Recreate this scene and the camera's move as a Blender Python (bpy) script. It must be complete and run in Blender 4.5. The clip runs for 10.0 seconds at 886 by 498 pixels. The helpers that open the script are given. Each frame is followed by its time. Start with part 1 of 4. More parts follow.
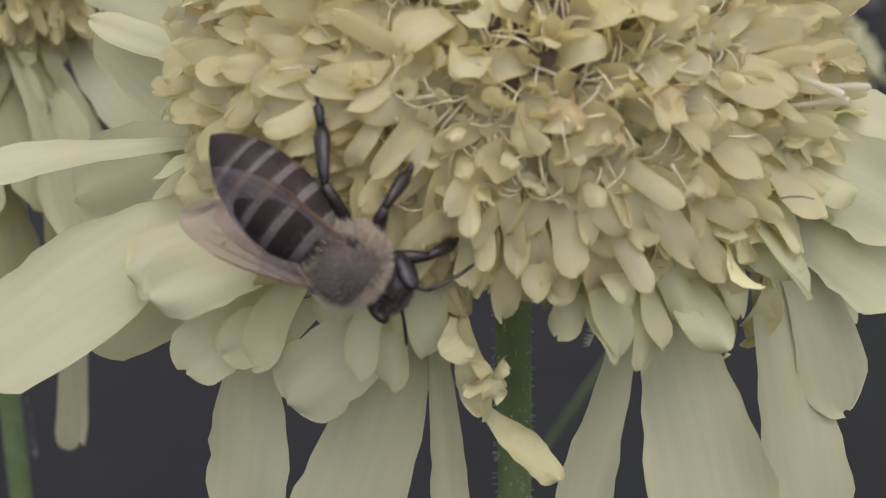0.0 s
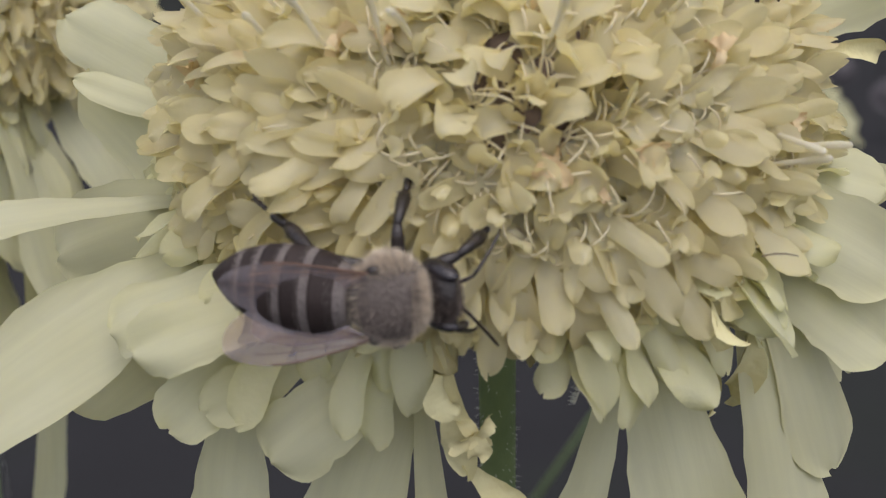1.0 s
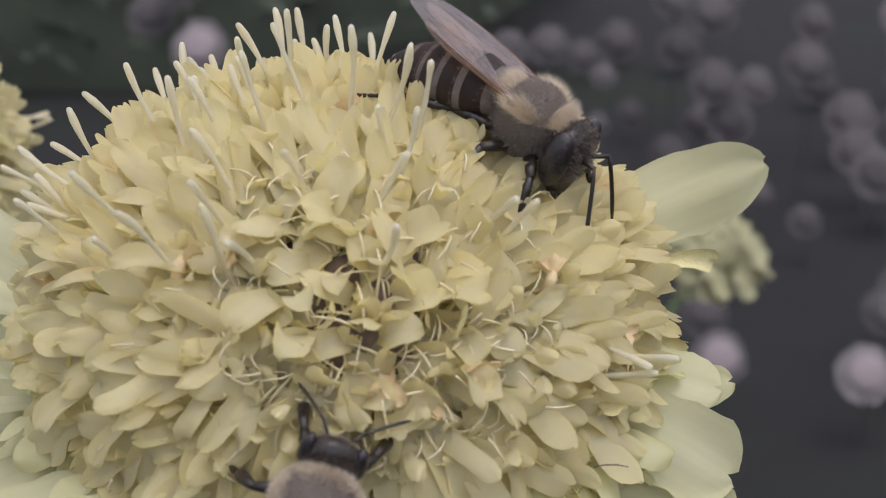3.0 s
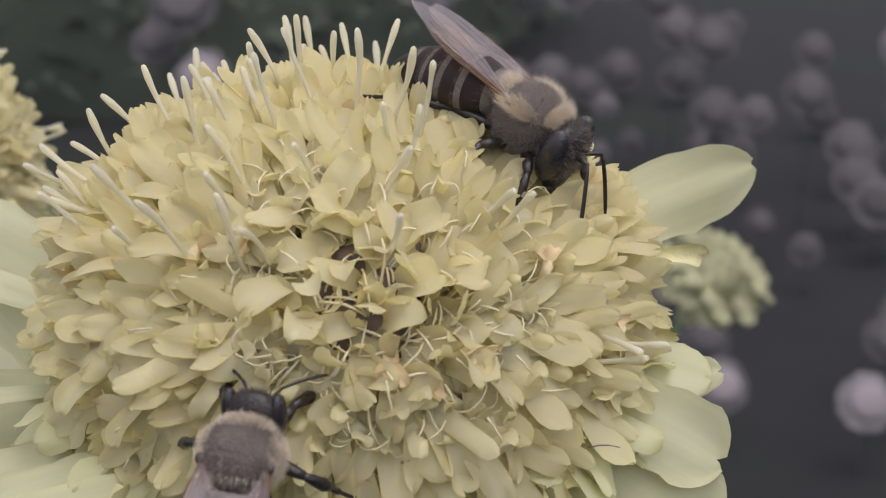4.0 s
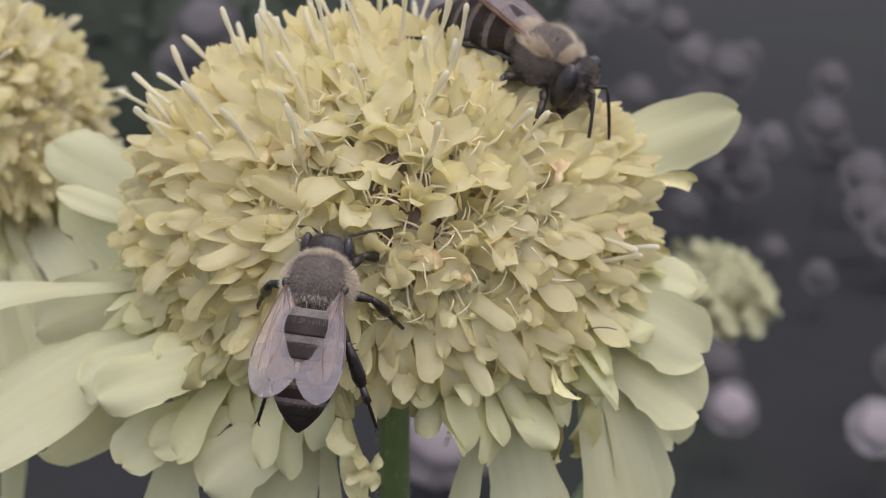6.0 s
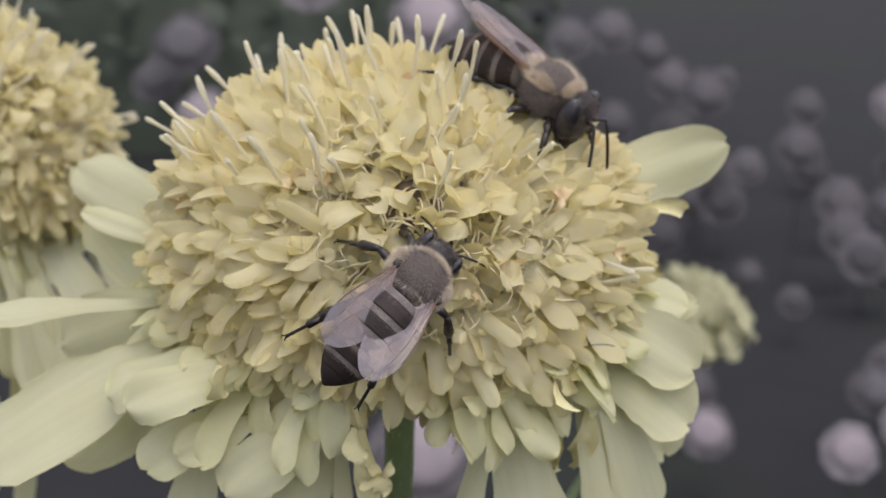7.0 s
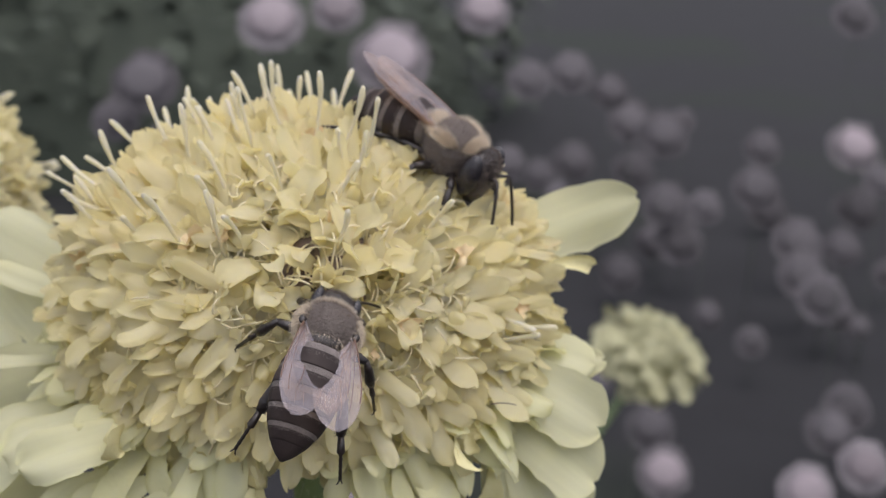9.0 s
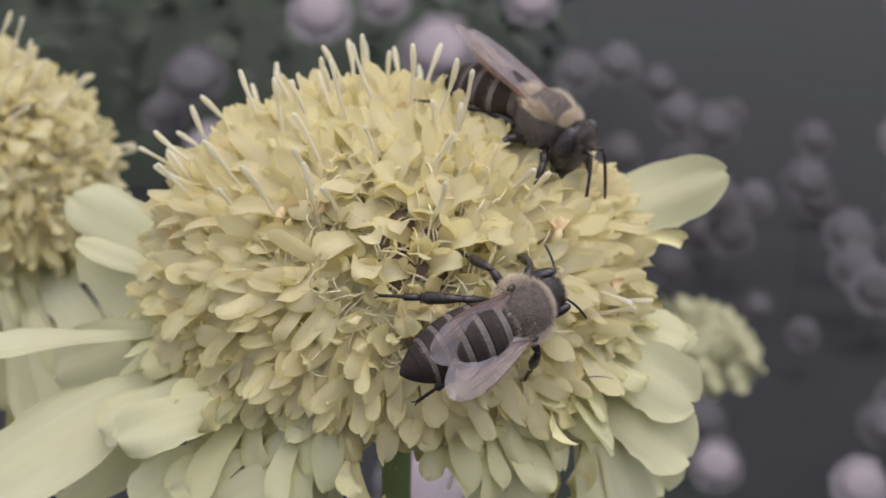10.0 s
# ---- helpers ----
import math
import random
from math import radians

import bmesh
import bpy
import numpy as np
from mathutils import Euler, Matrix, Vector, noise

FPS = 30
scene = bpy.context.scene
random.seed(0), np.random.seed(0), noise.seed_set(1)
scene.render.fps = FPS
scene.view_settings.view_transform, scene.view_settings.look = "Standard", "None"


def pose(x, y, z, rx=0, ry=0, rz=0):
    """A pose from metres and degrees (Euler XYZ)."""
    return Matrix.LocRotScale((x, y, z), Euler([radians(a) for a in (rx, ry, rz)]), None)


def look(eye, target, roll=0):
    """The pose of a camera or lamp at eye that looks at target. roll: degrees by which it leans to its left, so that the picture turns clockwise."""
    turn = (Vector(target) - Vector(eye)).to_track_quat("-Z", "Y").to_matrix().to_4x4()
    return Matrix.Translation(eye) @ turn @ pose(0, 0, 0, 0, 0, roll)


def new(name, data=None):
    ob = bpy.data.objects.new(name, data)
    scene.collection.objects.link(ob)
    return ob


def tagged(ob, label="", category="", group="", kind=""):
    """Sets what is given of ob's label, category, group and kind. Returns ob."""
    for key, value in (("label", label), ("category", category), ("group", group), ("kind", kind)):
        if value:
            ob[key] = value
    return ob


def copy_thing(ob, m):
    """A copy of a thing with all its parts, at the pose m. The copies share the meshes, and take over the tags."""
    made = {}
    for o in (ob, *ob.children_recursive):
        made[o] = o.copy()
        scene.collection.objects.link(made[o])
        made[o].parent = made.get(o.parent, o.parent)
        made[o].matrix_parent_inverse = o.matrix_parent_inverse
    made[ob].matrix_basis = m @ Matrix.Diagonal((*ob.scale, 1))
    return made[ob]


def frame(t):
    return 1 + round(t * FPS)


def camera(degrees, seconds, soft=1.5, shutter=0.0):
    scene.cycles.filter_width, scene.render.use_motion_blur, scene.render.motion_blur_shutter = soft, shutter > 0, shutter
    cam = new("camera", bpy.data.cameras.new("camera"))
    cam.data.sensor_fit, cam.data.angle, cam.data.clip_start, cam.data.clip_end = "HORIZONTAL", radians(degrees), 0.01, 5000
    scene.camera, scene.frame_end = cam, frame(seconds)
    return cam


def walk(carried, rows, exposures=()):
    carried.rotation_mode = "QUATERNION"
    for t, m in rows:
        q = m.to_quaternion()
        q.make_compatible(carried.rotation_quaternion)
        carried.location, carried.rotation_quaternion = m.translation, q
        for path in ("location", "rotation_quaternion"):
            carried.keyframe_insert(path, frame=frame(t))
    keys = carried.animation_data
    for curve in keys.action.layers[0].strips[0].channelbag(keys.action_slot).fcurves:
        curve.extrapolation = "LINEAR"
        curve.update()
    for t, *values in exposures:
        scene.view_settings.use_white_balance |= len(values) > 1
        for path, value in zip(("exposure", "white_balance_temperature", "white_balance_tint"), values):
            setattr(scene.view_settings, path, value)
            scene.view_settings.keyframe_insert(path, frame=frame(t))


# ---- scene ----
MM = 0.001
GROUND_TO_HEAD = 0.62          # the flower head floats this high over the ground on its stem


def at_mm(x, y, z):
    """A place given in millimetres from the flower's middle."""
    return Vector((x * MM, y * MM, z * MM + GROUND_TO_HEAD))


def eye_pose(x, y, z, yaw, pitch, roll):
    turn = (Matrix.Rotation(radians(yaw), 4, "Z") @ Matrix.Rotation(radians(90 + pitch), 4, "X")
            @ Matrix.Rotation(radians(roll), 4, "Z"))
    return Matrix.Translation(at_mm(x, y, z)) @ turn


# camera: handheld close-up that slowly backs away from the flower
cam = camera(36.0, 10.0, soft=1.05)
cam.data.dof.use_dof = True
cam.data.dof.focus_distance = 0.078
cam.data.dof.aperture_fstop = 70.0
CAMERA_ROWS = (
    (0, 3.88, -67.31, 28.83, 5.865, -29.220, -2.346),
    (0.3, 3.92, -67.04, 28.99, 5.137, -27.693, -2.213),
    (0.5, 4.10, -66.63, 29.18, 5.681, -27.732, -2.203),
    (0.8, 3.76, -67.12, 28.59, 5.818, -27.806, -2.050),
    (1, 3.57, -67.46, 28.53, 4.758, -26.559, -1.858),
    (1.3, 4.08, -66.76, 29.75, 4.237, -25.568, -1.236),
    (1.5, 3.82, -66.60, 30.68, 3.593, -24.823, -1.148),
    (1.8, 5.40, -66.86, 31.96, 3.574, -23.088, -1.256),
    (2, 6.75, -66.69, 32.64, 3.279, -23.710, -1.088),
    (2.3, 8.12, -67.39, 32.62, 2.228, -23.595, -0.747),
    (2.5, 8.94, -67.59, 32.48, 1.725, -22.728, -0.577),
    (2.8, 8.47, -67.40, 33.30, 0.912, -21.195, -0.372),
    (3, 8.05, -67.75, 33.90, 1.404, -21.617, -0.453),
    (3.2, 8.40, -67.79, 34.44, 1.674, -21.775, -0.509),
    (4.3, 7.80, -74.42, 32.64, 1.433, -20.061, -0.402),
    (4.5, 6.90, -76.16, 32.34, 2.056, -20.124, -0.475),
    (4.7, 6.12, -78.15, 32.38, 2.080, -20.048, -0.325),
    (5, 5.97, -80.69, 33.47, 1.975, -18.911, -0.037),
    (5.2, 6.28, -82.90, 32.57, 2.366, -18.252, -0.153),
    (5.5, 7.04, -86.22, 31.07, 1.862, -19.945, 0.206),
    (5.7, 7.85, -86.94, 31.01, 1.987, -19.692, 0.366),
    (6.8, 6.16, -91.90, 33.32, 2.035, -18.917, 0.814),
    (7, 5.64, -93.41, 33.25, 1.068, -18.352, 1.353),
    (7.2, 5.81, -94.00, 34.56, 1.549, -17.032, 1.505),
    (7.5, 5.16, -95.28, 35.40, 1.476, -17.540, 1.480),
    (7.7, 5.02, -94.66, 35.02, 1.707, -17.203, 1.728),
    (8, 4.30, -94.83, 34.48, 0.783, -17.277, 1.758),
    (8.2, 5.95, -94.38, 34.23, -0.026, -17.730, 1.956),
    (8.5, 7.85, -93.60, 34.04, 0.061, -17.542, 1.917),
    (8.8, 9.05, -92.83, 34.45, -0.364, -16.518, 1.973),
    (9, 9.79, -92.31, 34.36, -0.532, -16.680, 1.949),
    (9.2, 9.32, -92.20, 34.33, -1.040, -16.723, 1.922),
    (9.5, 8.60, -92.04, 34.45, 0.065, -16.348, 1.569),
    (9.8, 7.34, -92.16, 33.45, 1.272, -16.954, 1.138),
    (10, 6.54, -92.35, 32.83, 1.489, -17.017, 1.251),
)
walk(cam, [(t, eye_pose(*row)) for t, *row in CAMERA_ROWS], [(0, 0.65, 6450, 15), (3, 0.65, 6450, 15), (4.5, 0.74, 6450, 15), (7, 0.83, 6450, 15), (10, 0.83, 6450, 15)])

scene.cycles.diffuse_bounces = 8
scene.cycles.max_bounces = 16
# light: a bright overcast sky with a very soft sun behind the cloud
world = bpy.data.worlds.new("overcast_sky")
scene.world = world
world.use_nodes = True
sky = world.node_tree.nodes.new("ShaderNodeTexSky")
sky.sky_type = "NISHITA"
sky.sun_disc = False
sky.sun_elevation = radians(78)
sky.sun_rotation = radians(141)
sky.air_density, sky.dust_density = 1.0, 4.0
soft_sky = world.node_tree.nodes.new("ShaderNodeHueSaturation")
soft_sky.inputs["Saturation"].default_value = 0.35
world.node_tree.links.new(sky.outputs[0], soft_sky.inputs["Color"])
world.node_tree.links.new(soft_sky.outputs[0], world.node_tree.nodes["Background"].inputs[0])
world.node_tree.nodes["Background"].inputs[1].default_value = 0.128
sun_data = bpy.data.lights.new("sun", "SUN")
sun_data.energy, sun_data.angle, sun_data.color = 0.3, radians(60), (1.0, 0.98, 0.94)
sun = new("sun", sun_data)
sun.matrix_world = look((0.4, -2.4, 2.9), (0, 0, 0.6))


# ---- materials ----
def material(name, color, rough=0.6, second=None, scale=400.0, mix=0.5, bump=0.0, bump_scale=1500.0, translucent=0.0,
             vary=0.0, metallic=0.0, sheen=0.0, stain=None, stain_scale=160.0, stain_at=0.66, coat=0.0, flesh=0.0, veins=False):
    """A procedural surface: two tones in fine grain, a wider stain, relief, and a share of light let through."""
    m = bpy.data.materials.new(name)
    m.use_nodes = True
    nt = m.node_tree
    n, link = nt.nodes, nt.links.new
    bsdf = n["Principled BSDF"]
    bsdf.inputs["Roughness"].default_value = rough
    bsdf.inputs["Metallic"].default_value = metallic
    bsdf.inputs["Specular IOR Level"].default_value = 0.3 if translucent else 0.5
    bsdf.inputs["Sheen Weight"].default_value = sheen
    bsdf.inputs["Coat Weight"].default_value = coat
    bsdf.inputs["Subsurface Weight"].default_value = flesh
    bsdf.inputs["Subsurface Radius"].default_value = (1.0, 0.85, 0.45)
    bsdf.inputs["Subsurface Scale"].default_value = 0.0015
    place = n.new("ShaderNodeNewGeometry").outputs["Position"]
    grain = n.new("ShaderNodeTexNoise")
    grain.inputs["Scale"].default_value, grain.inputs["Detail"].default_value = scale, 4
    link(place, grain.inputs["Vector"])
    tone = n.new("ShaderNodeMix")
    tone.data_type = "RGBA"
    tone.inputs[6].default_value = (*color, 1)
    tone.inputs[7].default_value = (*(second or color), 1)
    ramp = n.new("ShaderNodeMapRange")
    ramp.inputs[1].default_value, ramp.inputs[2].default_value = 0.35, 0.68
    ramp.inputs[4].default_value = mix
    link(grain.outputs[0], ramp.inputs[0])
    link(ramp.outputs[0], tone.inputs[0])
    out = tone.outputs[2]
    if stain:
        wide = n.new("ShaderNodeTexNoise")
        wide.inputs["Scale"].default_value, wide.inputs["Detail"].default_value = stain_scale, 5
        link(place, wide.inputs["Vector"])
        edge = n.new("ShaderNodeMapRange")
        edge.inputs[1].default_value, edge.inputs[2].default_value = stain_at, stain_at + 0.1
        link(wide.outputs[0], edge.inputs[0])
        over = n.new("ShaderNodeMix")
        over.data_type = "RGBA"
        over.inputs[7].default_value = (*stain, 1)
        link(edge.outputs[0], over.inputs[0])
        link(out, over.inputs[6])
        out = over.outputs[2]
    if veins:
        local = n.new("ShaderNodeTexCoord")
        stretch = n.new("ShaderNodeMapping")
        stretch.inputs["Scale"].default_value = (90, 1500, 90)
        link(local.outputs["Object"], stretch.inputs["Vector"])
        lines = n.new("ShaderNodeTexNoise")
        lines.inputs["Scale"].default_value, lines.inputs["Detail"].default_value = 1.0, 4
        link(stretch.outputs[0], lines.inputs["Vector"])
        faint = n.new("ShaderNodeMapRange")
        faint.inputs[1].default_value, faint.inputs[2].default_value = 0.3, 0.7
        faint.inputs[3].default_value, faint.inputs[4].default_value = 0.95, 1.02
        link(lines.outputs[0], faint.inputs[0])
        shade = n.new("ShaderNodeHueSaturation")
        link(faint.outputs[0], shade.inputs["Value"])
        link(out, shade.inputs["Color"])
        out = shade.outputs[0]
        ribs = n.new("ShaderNodeBump")
        ribs.inputs["Strength"].default_value, ribs.inputs["Distance"].default_value = 0.25, 0.0002
        link(lines.outputs[0], ribs.inputs["Height"])
        link(ribs.outputs[0], bsdf.inputs["Normal"])
    if vary:
        info = n.new("ShaderNodeObjectInfo")
        shift = n.new("ShaderNodeMapRange")
        shift.inputs[3].default_value, shift.inputs[4].default_value = 1 - vary, 1 + vary * 0.5
        link(info.outputs["Random"], shift.inputs[0])
        hsv = n.new("ShaderNodeHueSaturation")
        link(shift.outputs[0], hsv.inputs["Value"])
        link(out, hsv.inputs["Color"])
        out = hsv.outputs[0]
    link(out, bsdf.inputs["Base Color"])
    if bump and not veins:
        relief = n.new("ShaderNodeTexNoise")
        relief.inputs["Scale"].default_value, relief.inputs["Detail"].default_value = bump_scale, 3
        link(place, relief.inputs["Vector"])
        b = n.new("ShaderNodeBump")
        b.inputs["Strength"].default_value, b.inputs["Distance"].default_value = bump, 0.0003
        link(relief.outputs[0], b.inputs["Height"])
        link(b.outputs[0], bsdf.inputs["Normal"])
    if translucent:
        thin = n.new("ShaderNodeBsdfTranslucent")
        link(out, thin.inputs["Color"])
        both = n.new("ShaderNodeMixShader")
        both.inputs[0].default_value = translucent
        link(bsdf.outputs[0], both.inputs[1])
        link(thin.outputs[0], both.inputs[2])
        link(both.outputs[0], n["Material Output"].inputs["Surface"])
    return m


def wing_material():
    """Thin clear membrane: mostly see-through, with a faint amber tint and a soft sheen."""
    m = bpy.data.materials.new("wing_membrane")
    m.use_nodes = True
    n, link = m.node_tree.nodes, m.node_tree.links.new
    film = n["Principled BSDF"]
    # lavender base colour stands in for sky reflected on the film
    film.inputs["Base Color"].default_value = (0.58, 0.56, 0.66, 1)
    film.inputs["Roughness"].default_value = 0.25
    film.inputs["Specular IOR Level"].default_value = 0.9
    clear = n.new("ShaderNodeBsdfTransparent")
    clear.inputs[0].default_value = (0.92, 0.84, 0.74, 1)
    both = n.new("ShaderNodeMixShader")
    grain = n.new("ShaderNodeTexNoise")
    grain.inputs["Scale"].default_value = 500
    link(n.new("ShaderNodeNewGeometry").outputs["Position"], grain.inputs["Vector"])
    share = n.new("ShaderNodeMapRange")
    share.inputs[3].default_value, share.inputs[4].default_value = 0.10, 0.26
    link(grain.outputs[0], share.inputs[0])
    link(share.outputs[0], both.inputs[0])
    link(clear.outputs[0], both.inputs[1])
    link(film.outputs[0], both.inputs[2])
    link(both.outputs[0], n["Material Output"].inputs["Surface"])
    return m


WARM = material("crown_petal", (0.905, 0.86, 0.63), 0.6, (0.885, 0.825, 0.545), 210, 0.8, 0.2, 2200, 0.66, 0.04,
                stain=(0.86, 0.74, 0.45), stain_scale=300, stain_at=0.62, flesh=0.35)
PETAL = material("floret_petal", (0.897, 0.856, 0.62), 0.6, (0.877, 0.818, 0.53), 210, 0.8, 0.2, 2200, 0.62, 0.05,
                 stain=(0.85, 0.77, 0.50), stain_scale=260, stain_at=0.68, flesh=0.35)
SKIRT = material("skirt_petal", (0.85, 0.843, 0.60), 0.6, (0.825, 0.80, 0.52), 160, 0.8, 0.3, 1500, 0.55, 0.05,
                 stain=(0.82, 0.75, 0.48), stain_scale=200, stain_at=0.70, flesh=0.3)
RAY = material("ray_petal", (0.81, 0.80, 0.56), 0.5, (0.77, 0.75, 0.48), 130, 0.8, 0.3, 1300, 0.46, 0.07,
               stain=(0.78, 0.70, 0.40), stain_scale=120, stain_at=0.70, flesh=0.2, veins=True)
# ray petal colour darkened to put the far head in shade
SHADED_RAY = material("shaded_far_petal", (0.58, 0.575, 0.375), 0.6, (0.52, 0.50, 0.30), 130, 0.8, 0.3, 1300, 0.4, 0.1)
WITHERED = material("withered_petal", (0.80, 0.76, 0.46), 0.7, (0.74, 0.67, 0.36), 420, 0.8, 0.5, 1800, 0.25)
STYLE = material("style_flesh", (0.88, 0.84, 0.68), 0.5, (0.84, 0.78, 0.57), 600, 0.6, 0.4, 2500, 0.5, 0.06, flesh=0.5)
THREAD = material("thread", (0.85, 0.785, 0.57), 0.55, (0.82, 0.74, 0.49), 500, 0.6, 0.0, 900, 0.25)
# receptacle colour kept pale to lighten the shaded gaps between florets
CORE = material("receptacle_flesh", (0.82, 0.75, 0.44), 0.8, (0.72, 0.64, 0.35), 500, 0.9, 0.5, 900, stain=(0.42, 0.32, 0.18), stain_scale=260, stain_at=0.70)
# dark tone painted for shade between the crown's florets; bristles use it too
SHADE_BRISTLE = material("gap_shade_bristle", (0.17, 0.125, 0.10), 0.85, (0.09, 0.065, 0.06), 700, 0.9, 0.6, 1500)
BRACT = material("bract", (0.16, 0.17, 0.07), 0.7, (0.10, 0.12, 0.05), 500, 0.8, 0.4, 1500)
STEM = material("stem_skin", (0.22, 0.29, 0.13), 0.55, (0.16, 0.22, 0.09), 300, 0.8, 0.3, 1500, 0.0)
HAIR_WHITE = material("plant_hair", (0.75, 0.75, 0.68), 0.6, translucent=0.3)
CHITIN = material("dark_chitin", (0.016, 0.012, 0.012), 0.4, (0.030, 0.020, 0.016), 900, 0.7, 0.3, 4000, coat=0.2)
TERGITE = material("abdomen_plate", (0.026, 0.019, 0.018), 0.62, (0.045, 0.033, 0.03), 700, 0.8, 0.12, 4500)
TERGITE.node_tree.nodes["Principled BSDF"].inputs["Specular IOR Level"].default_value = 0.2
BAND = material("abdomen_band", (0.20, 0.172, 0.16), 0.85, (0.13, 0.112, 0.105), 1300, 0.8, 0.5, 5000)
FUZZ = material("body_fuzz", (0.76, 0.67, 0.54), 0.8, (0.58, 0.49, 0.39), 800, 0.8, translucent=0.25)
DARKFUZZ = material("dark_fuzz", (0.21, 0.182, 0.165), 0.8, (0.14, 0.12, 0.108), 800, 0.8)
GREYFUZZ = material("grey_fuzz", (0.28, 0.228, 0.195), 0.8, (0.185, 0.155, 0.135), 800, 0.8)
BROWNFUZZ = material("brown_fuzz", (0.17, 0.135, 0.115), 0.8, (0.10, 0.08, 0.07), 800, 0.8)
DORSUM = material("thorax_shell", (0.105, 0.085, 0.075), 0.75, (0.15, 0.125, 0.11), 900, 0.8, 0.6, 4500)
EYE = material("compound_eye", (0.016, 0.013, 0.016), 0.22, (0.03, 0.025, 0.03), 2500, 0.6, 0.3, 9000, coat=0.3)
VEIN = material("wing_vein", (0.16, 0.085, 0.05), 0.5)
MEMBRANE = wing_material()
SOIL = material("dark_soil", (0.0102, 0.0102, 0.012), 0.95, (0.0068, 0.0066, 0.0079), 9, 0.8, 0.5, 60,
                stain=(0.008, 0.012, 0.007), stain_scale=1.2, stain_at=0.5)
FOLIAGE = material("far_foliage", (0.056, 0.068, 0.050), 0.9, (0.046, 0.057, 0.042), 14, 0.8)
# brightness of blurred highlights put into three colours: core, halo, dim disc
PALE = material("bokeh_bright", (0.27, 0.23, 0.248), 0.8, (0.215, 0.185, 0.2), 40, 0.8, vary=0.35)
MID = material("bokeh_halo", (0.17, 0.155, 0.165), 0.85, (0.13, 0.118, 0.126), 40, 0.8, vary=0.4)
GREY = material("bokeh_dim", (0.09, 0.083, 0.09), 0.9, (0.072, 0.066, 0.072), 40, 0.8, vary=0.45)


PEACH = material("dried_tip", (0.85, 0.74, 0.49), 0.7, (0.79, 0.63, 0.40), 500, 0.8, 0.4, 1800, 0.4)
CRUMPLED = material("crumpled_petal", (0.80, 0.75, 0.46), 0.7, (0.75, 0.68, 0.38), 420, 0.8, 0.5, 1800, 0.3)


# ---- mesh helpers (sizes in millimetres) ----
def mesh_of(name, verts, faces, mats, slots=None, smooth=True):
    me = bpy.data.meshes.new(name)
    me.from_pydata([tuple(float(c) * MM for c in v) for v in verts], [], faces)
    for m in mats:
        me.materials.append(m)
    if slots is not None:
        me.polygons.foreach_set("material_index", slots)
    me.polygons.foreach_set("use_smooth", [smooth] * len(me.polygons))
    me.update()
    return me


def put(name, me, parent=None, m=None, label=""):
    ob = new(name, me)
    if parent:
        ob.parent = parent
    if m is not None:
        ob.matrix_basis = m
    return tagged(ob, label) if label else ob


class Shape:
    """Gathers vertices, faces and material slots of one mesh."""

    def __init__(self):
        self.v, self.f, self.s = [], [], []

    def add(self, verts, faces, slot=0, m=None):
        k = len(self.v)
        self.v += [tuple(m @ Vector(v)) if m is not None else tuple(v) for v in verts]
        self.f += [tuple(i + k for i in f) for f in faces]
        self.s += [slot] * len(faces)
        return self

    def mesh(self, name, *mats, smooth=True):
        return mesh_of(name, self.v, self.f, mats, self.s, smooth)


def lobe(L, W, base=0.35, wide=0.62, start=0.0, bend=20.0, cup=0.2, ruffle=0.0, thick=0.12, nu=8, nv=6, seed=0, notch=0.0, twist=0.0, curl=0.0):
    """A petal lobe along +x, its upper face to +z. start, bend: degrees by which it falls at its foot and along its length."""
    rnd = random.Random(seed)
    ph = [rnd.uniform(0, 6.28) for _ in range(4)]
    top, low = [], []
    x = z = 0.0
    us = [math.sin(i / nu * math.pi / 2) ** 1.15 for i in range(nu + 1)]
    last = 0.0
    for u in us:
        a = radians(start + bend * u + curl * u ** 4)
        x += math.cos(a) * (u - last) * L
        z -= math.sin(a) * (u - last) * L
        last = u
        if u < wide:
            w = base + (1 - base) * math.sin(math.pi / 2 * u / wide) ** 1.3
        else:
            w = max(0.03, 1 - ((u - wide) / (1 - wide)) ** 2.4) ** 0.5
        w *= W / 2 * (1 + (0.07 if nu > 10 else 0.06) * math.sin(7 * u + ph[0]))
        tw = radians(twist * u)
        for j in range(nv + 1):
            v = 2 * j / nv - 1
            y = v * w * (1 + (0.04 if nu > 10 else 0.07) * math.sin(9 * u + ph[1] * (1 if v > 0 else 2)) + (0.03 * math.sin(33 * u + ph[2]) if nu > 10 else 0))
            if nu > 10 and j in (0, nv):
                y *= 1 + rnd.uniform(-0.035, 0.035)
            h = cup * w * v * v + ruffle * W * abs(v) ** 1.5 * u * math.sin(8.5 * u + ph[2] + (1.9 if v > 0 else 0)) * 0.5
            h += 0.025 * W * math.sin(5 * v + ph[3]) * u + (0.008 * W * math.cos(math.pi * j) * math.sin(math.pi * u) if nv > 10 else 0)
            back = notch * L * (1 - abs(v)) ** 2 * max(0, (u - 0.7) / 0.3)
            y, h = y * math.cos(tw) - h * math.sin(tw), y * math.sin(tw) + h * math.cos(tw)
            px, pz = x - back * math.cos(a) + h * math.sin(a), z + back * math.sin(a) + h * math.cos(a)
            top.append((px, y, pz))
            edge = (1 - v * v) * (1 - u ** 6)
            low.append((px - thick * edge * math.sin(a), y, pz - thick * edge * math.cos(a)))
    n, k = nv + 1, len(top)
    faces = []
    for i in range(nu):
        for j in range(nv):
            a, b, c, d = i * n + j, i * n + j + 1, (i + 1) * n + j + 1, (i + 1) * n + j
            faces += [(a, d, c, b), (k + a, k + b, k + c, k + d)]
    return top + low, faces


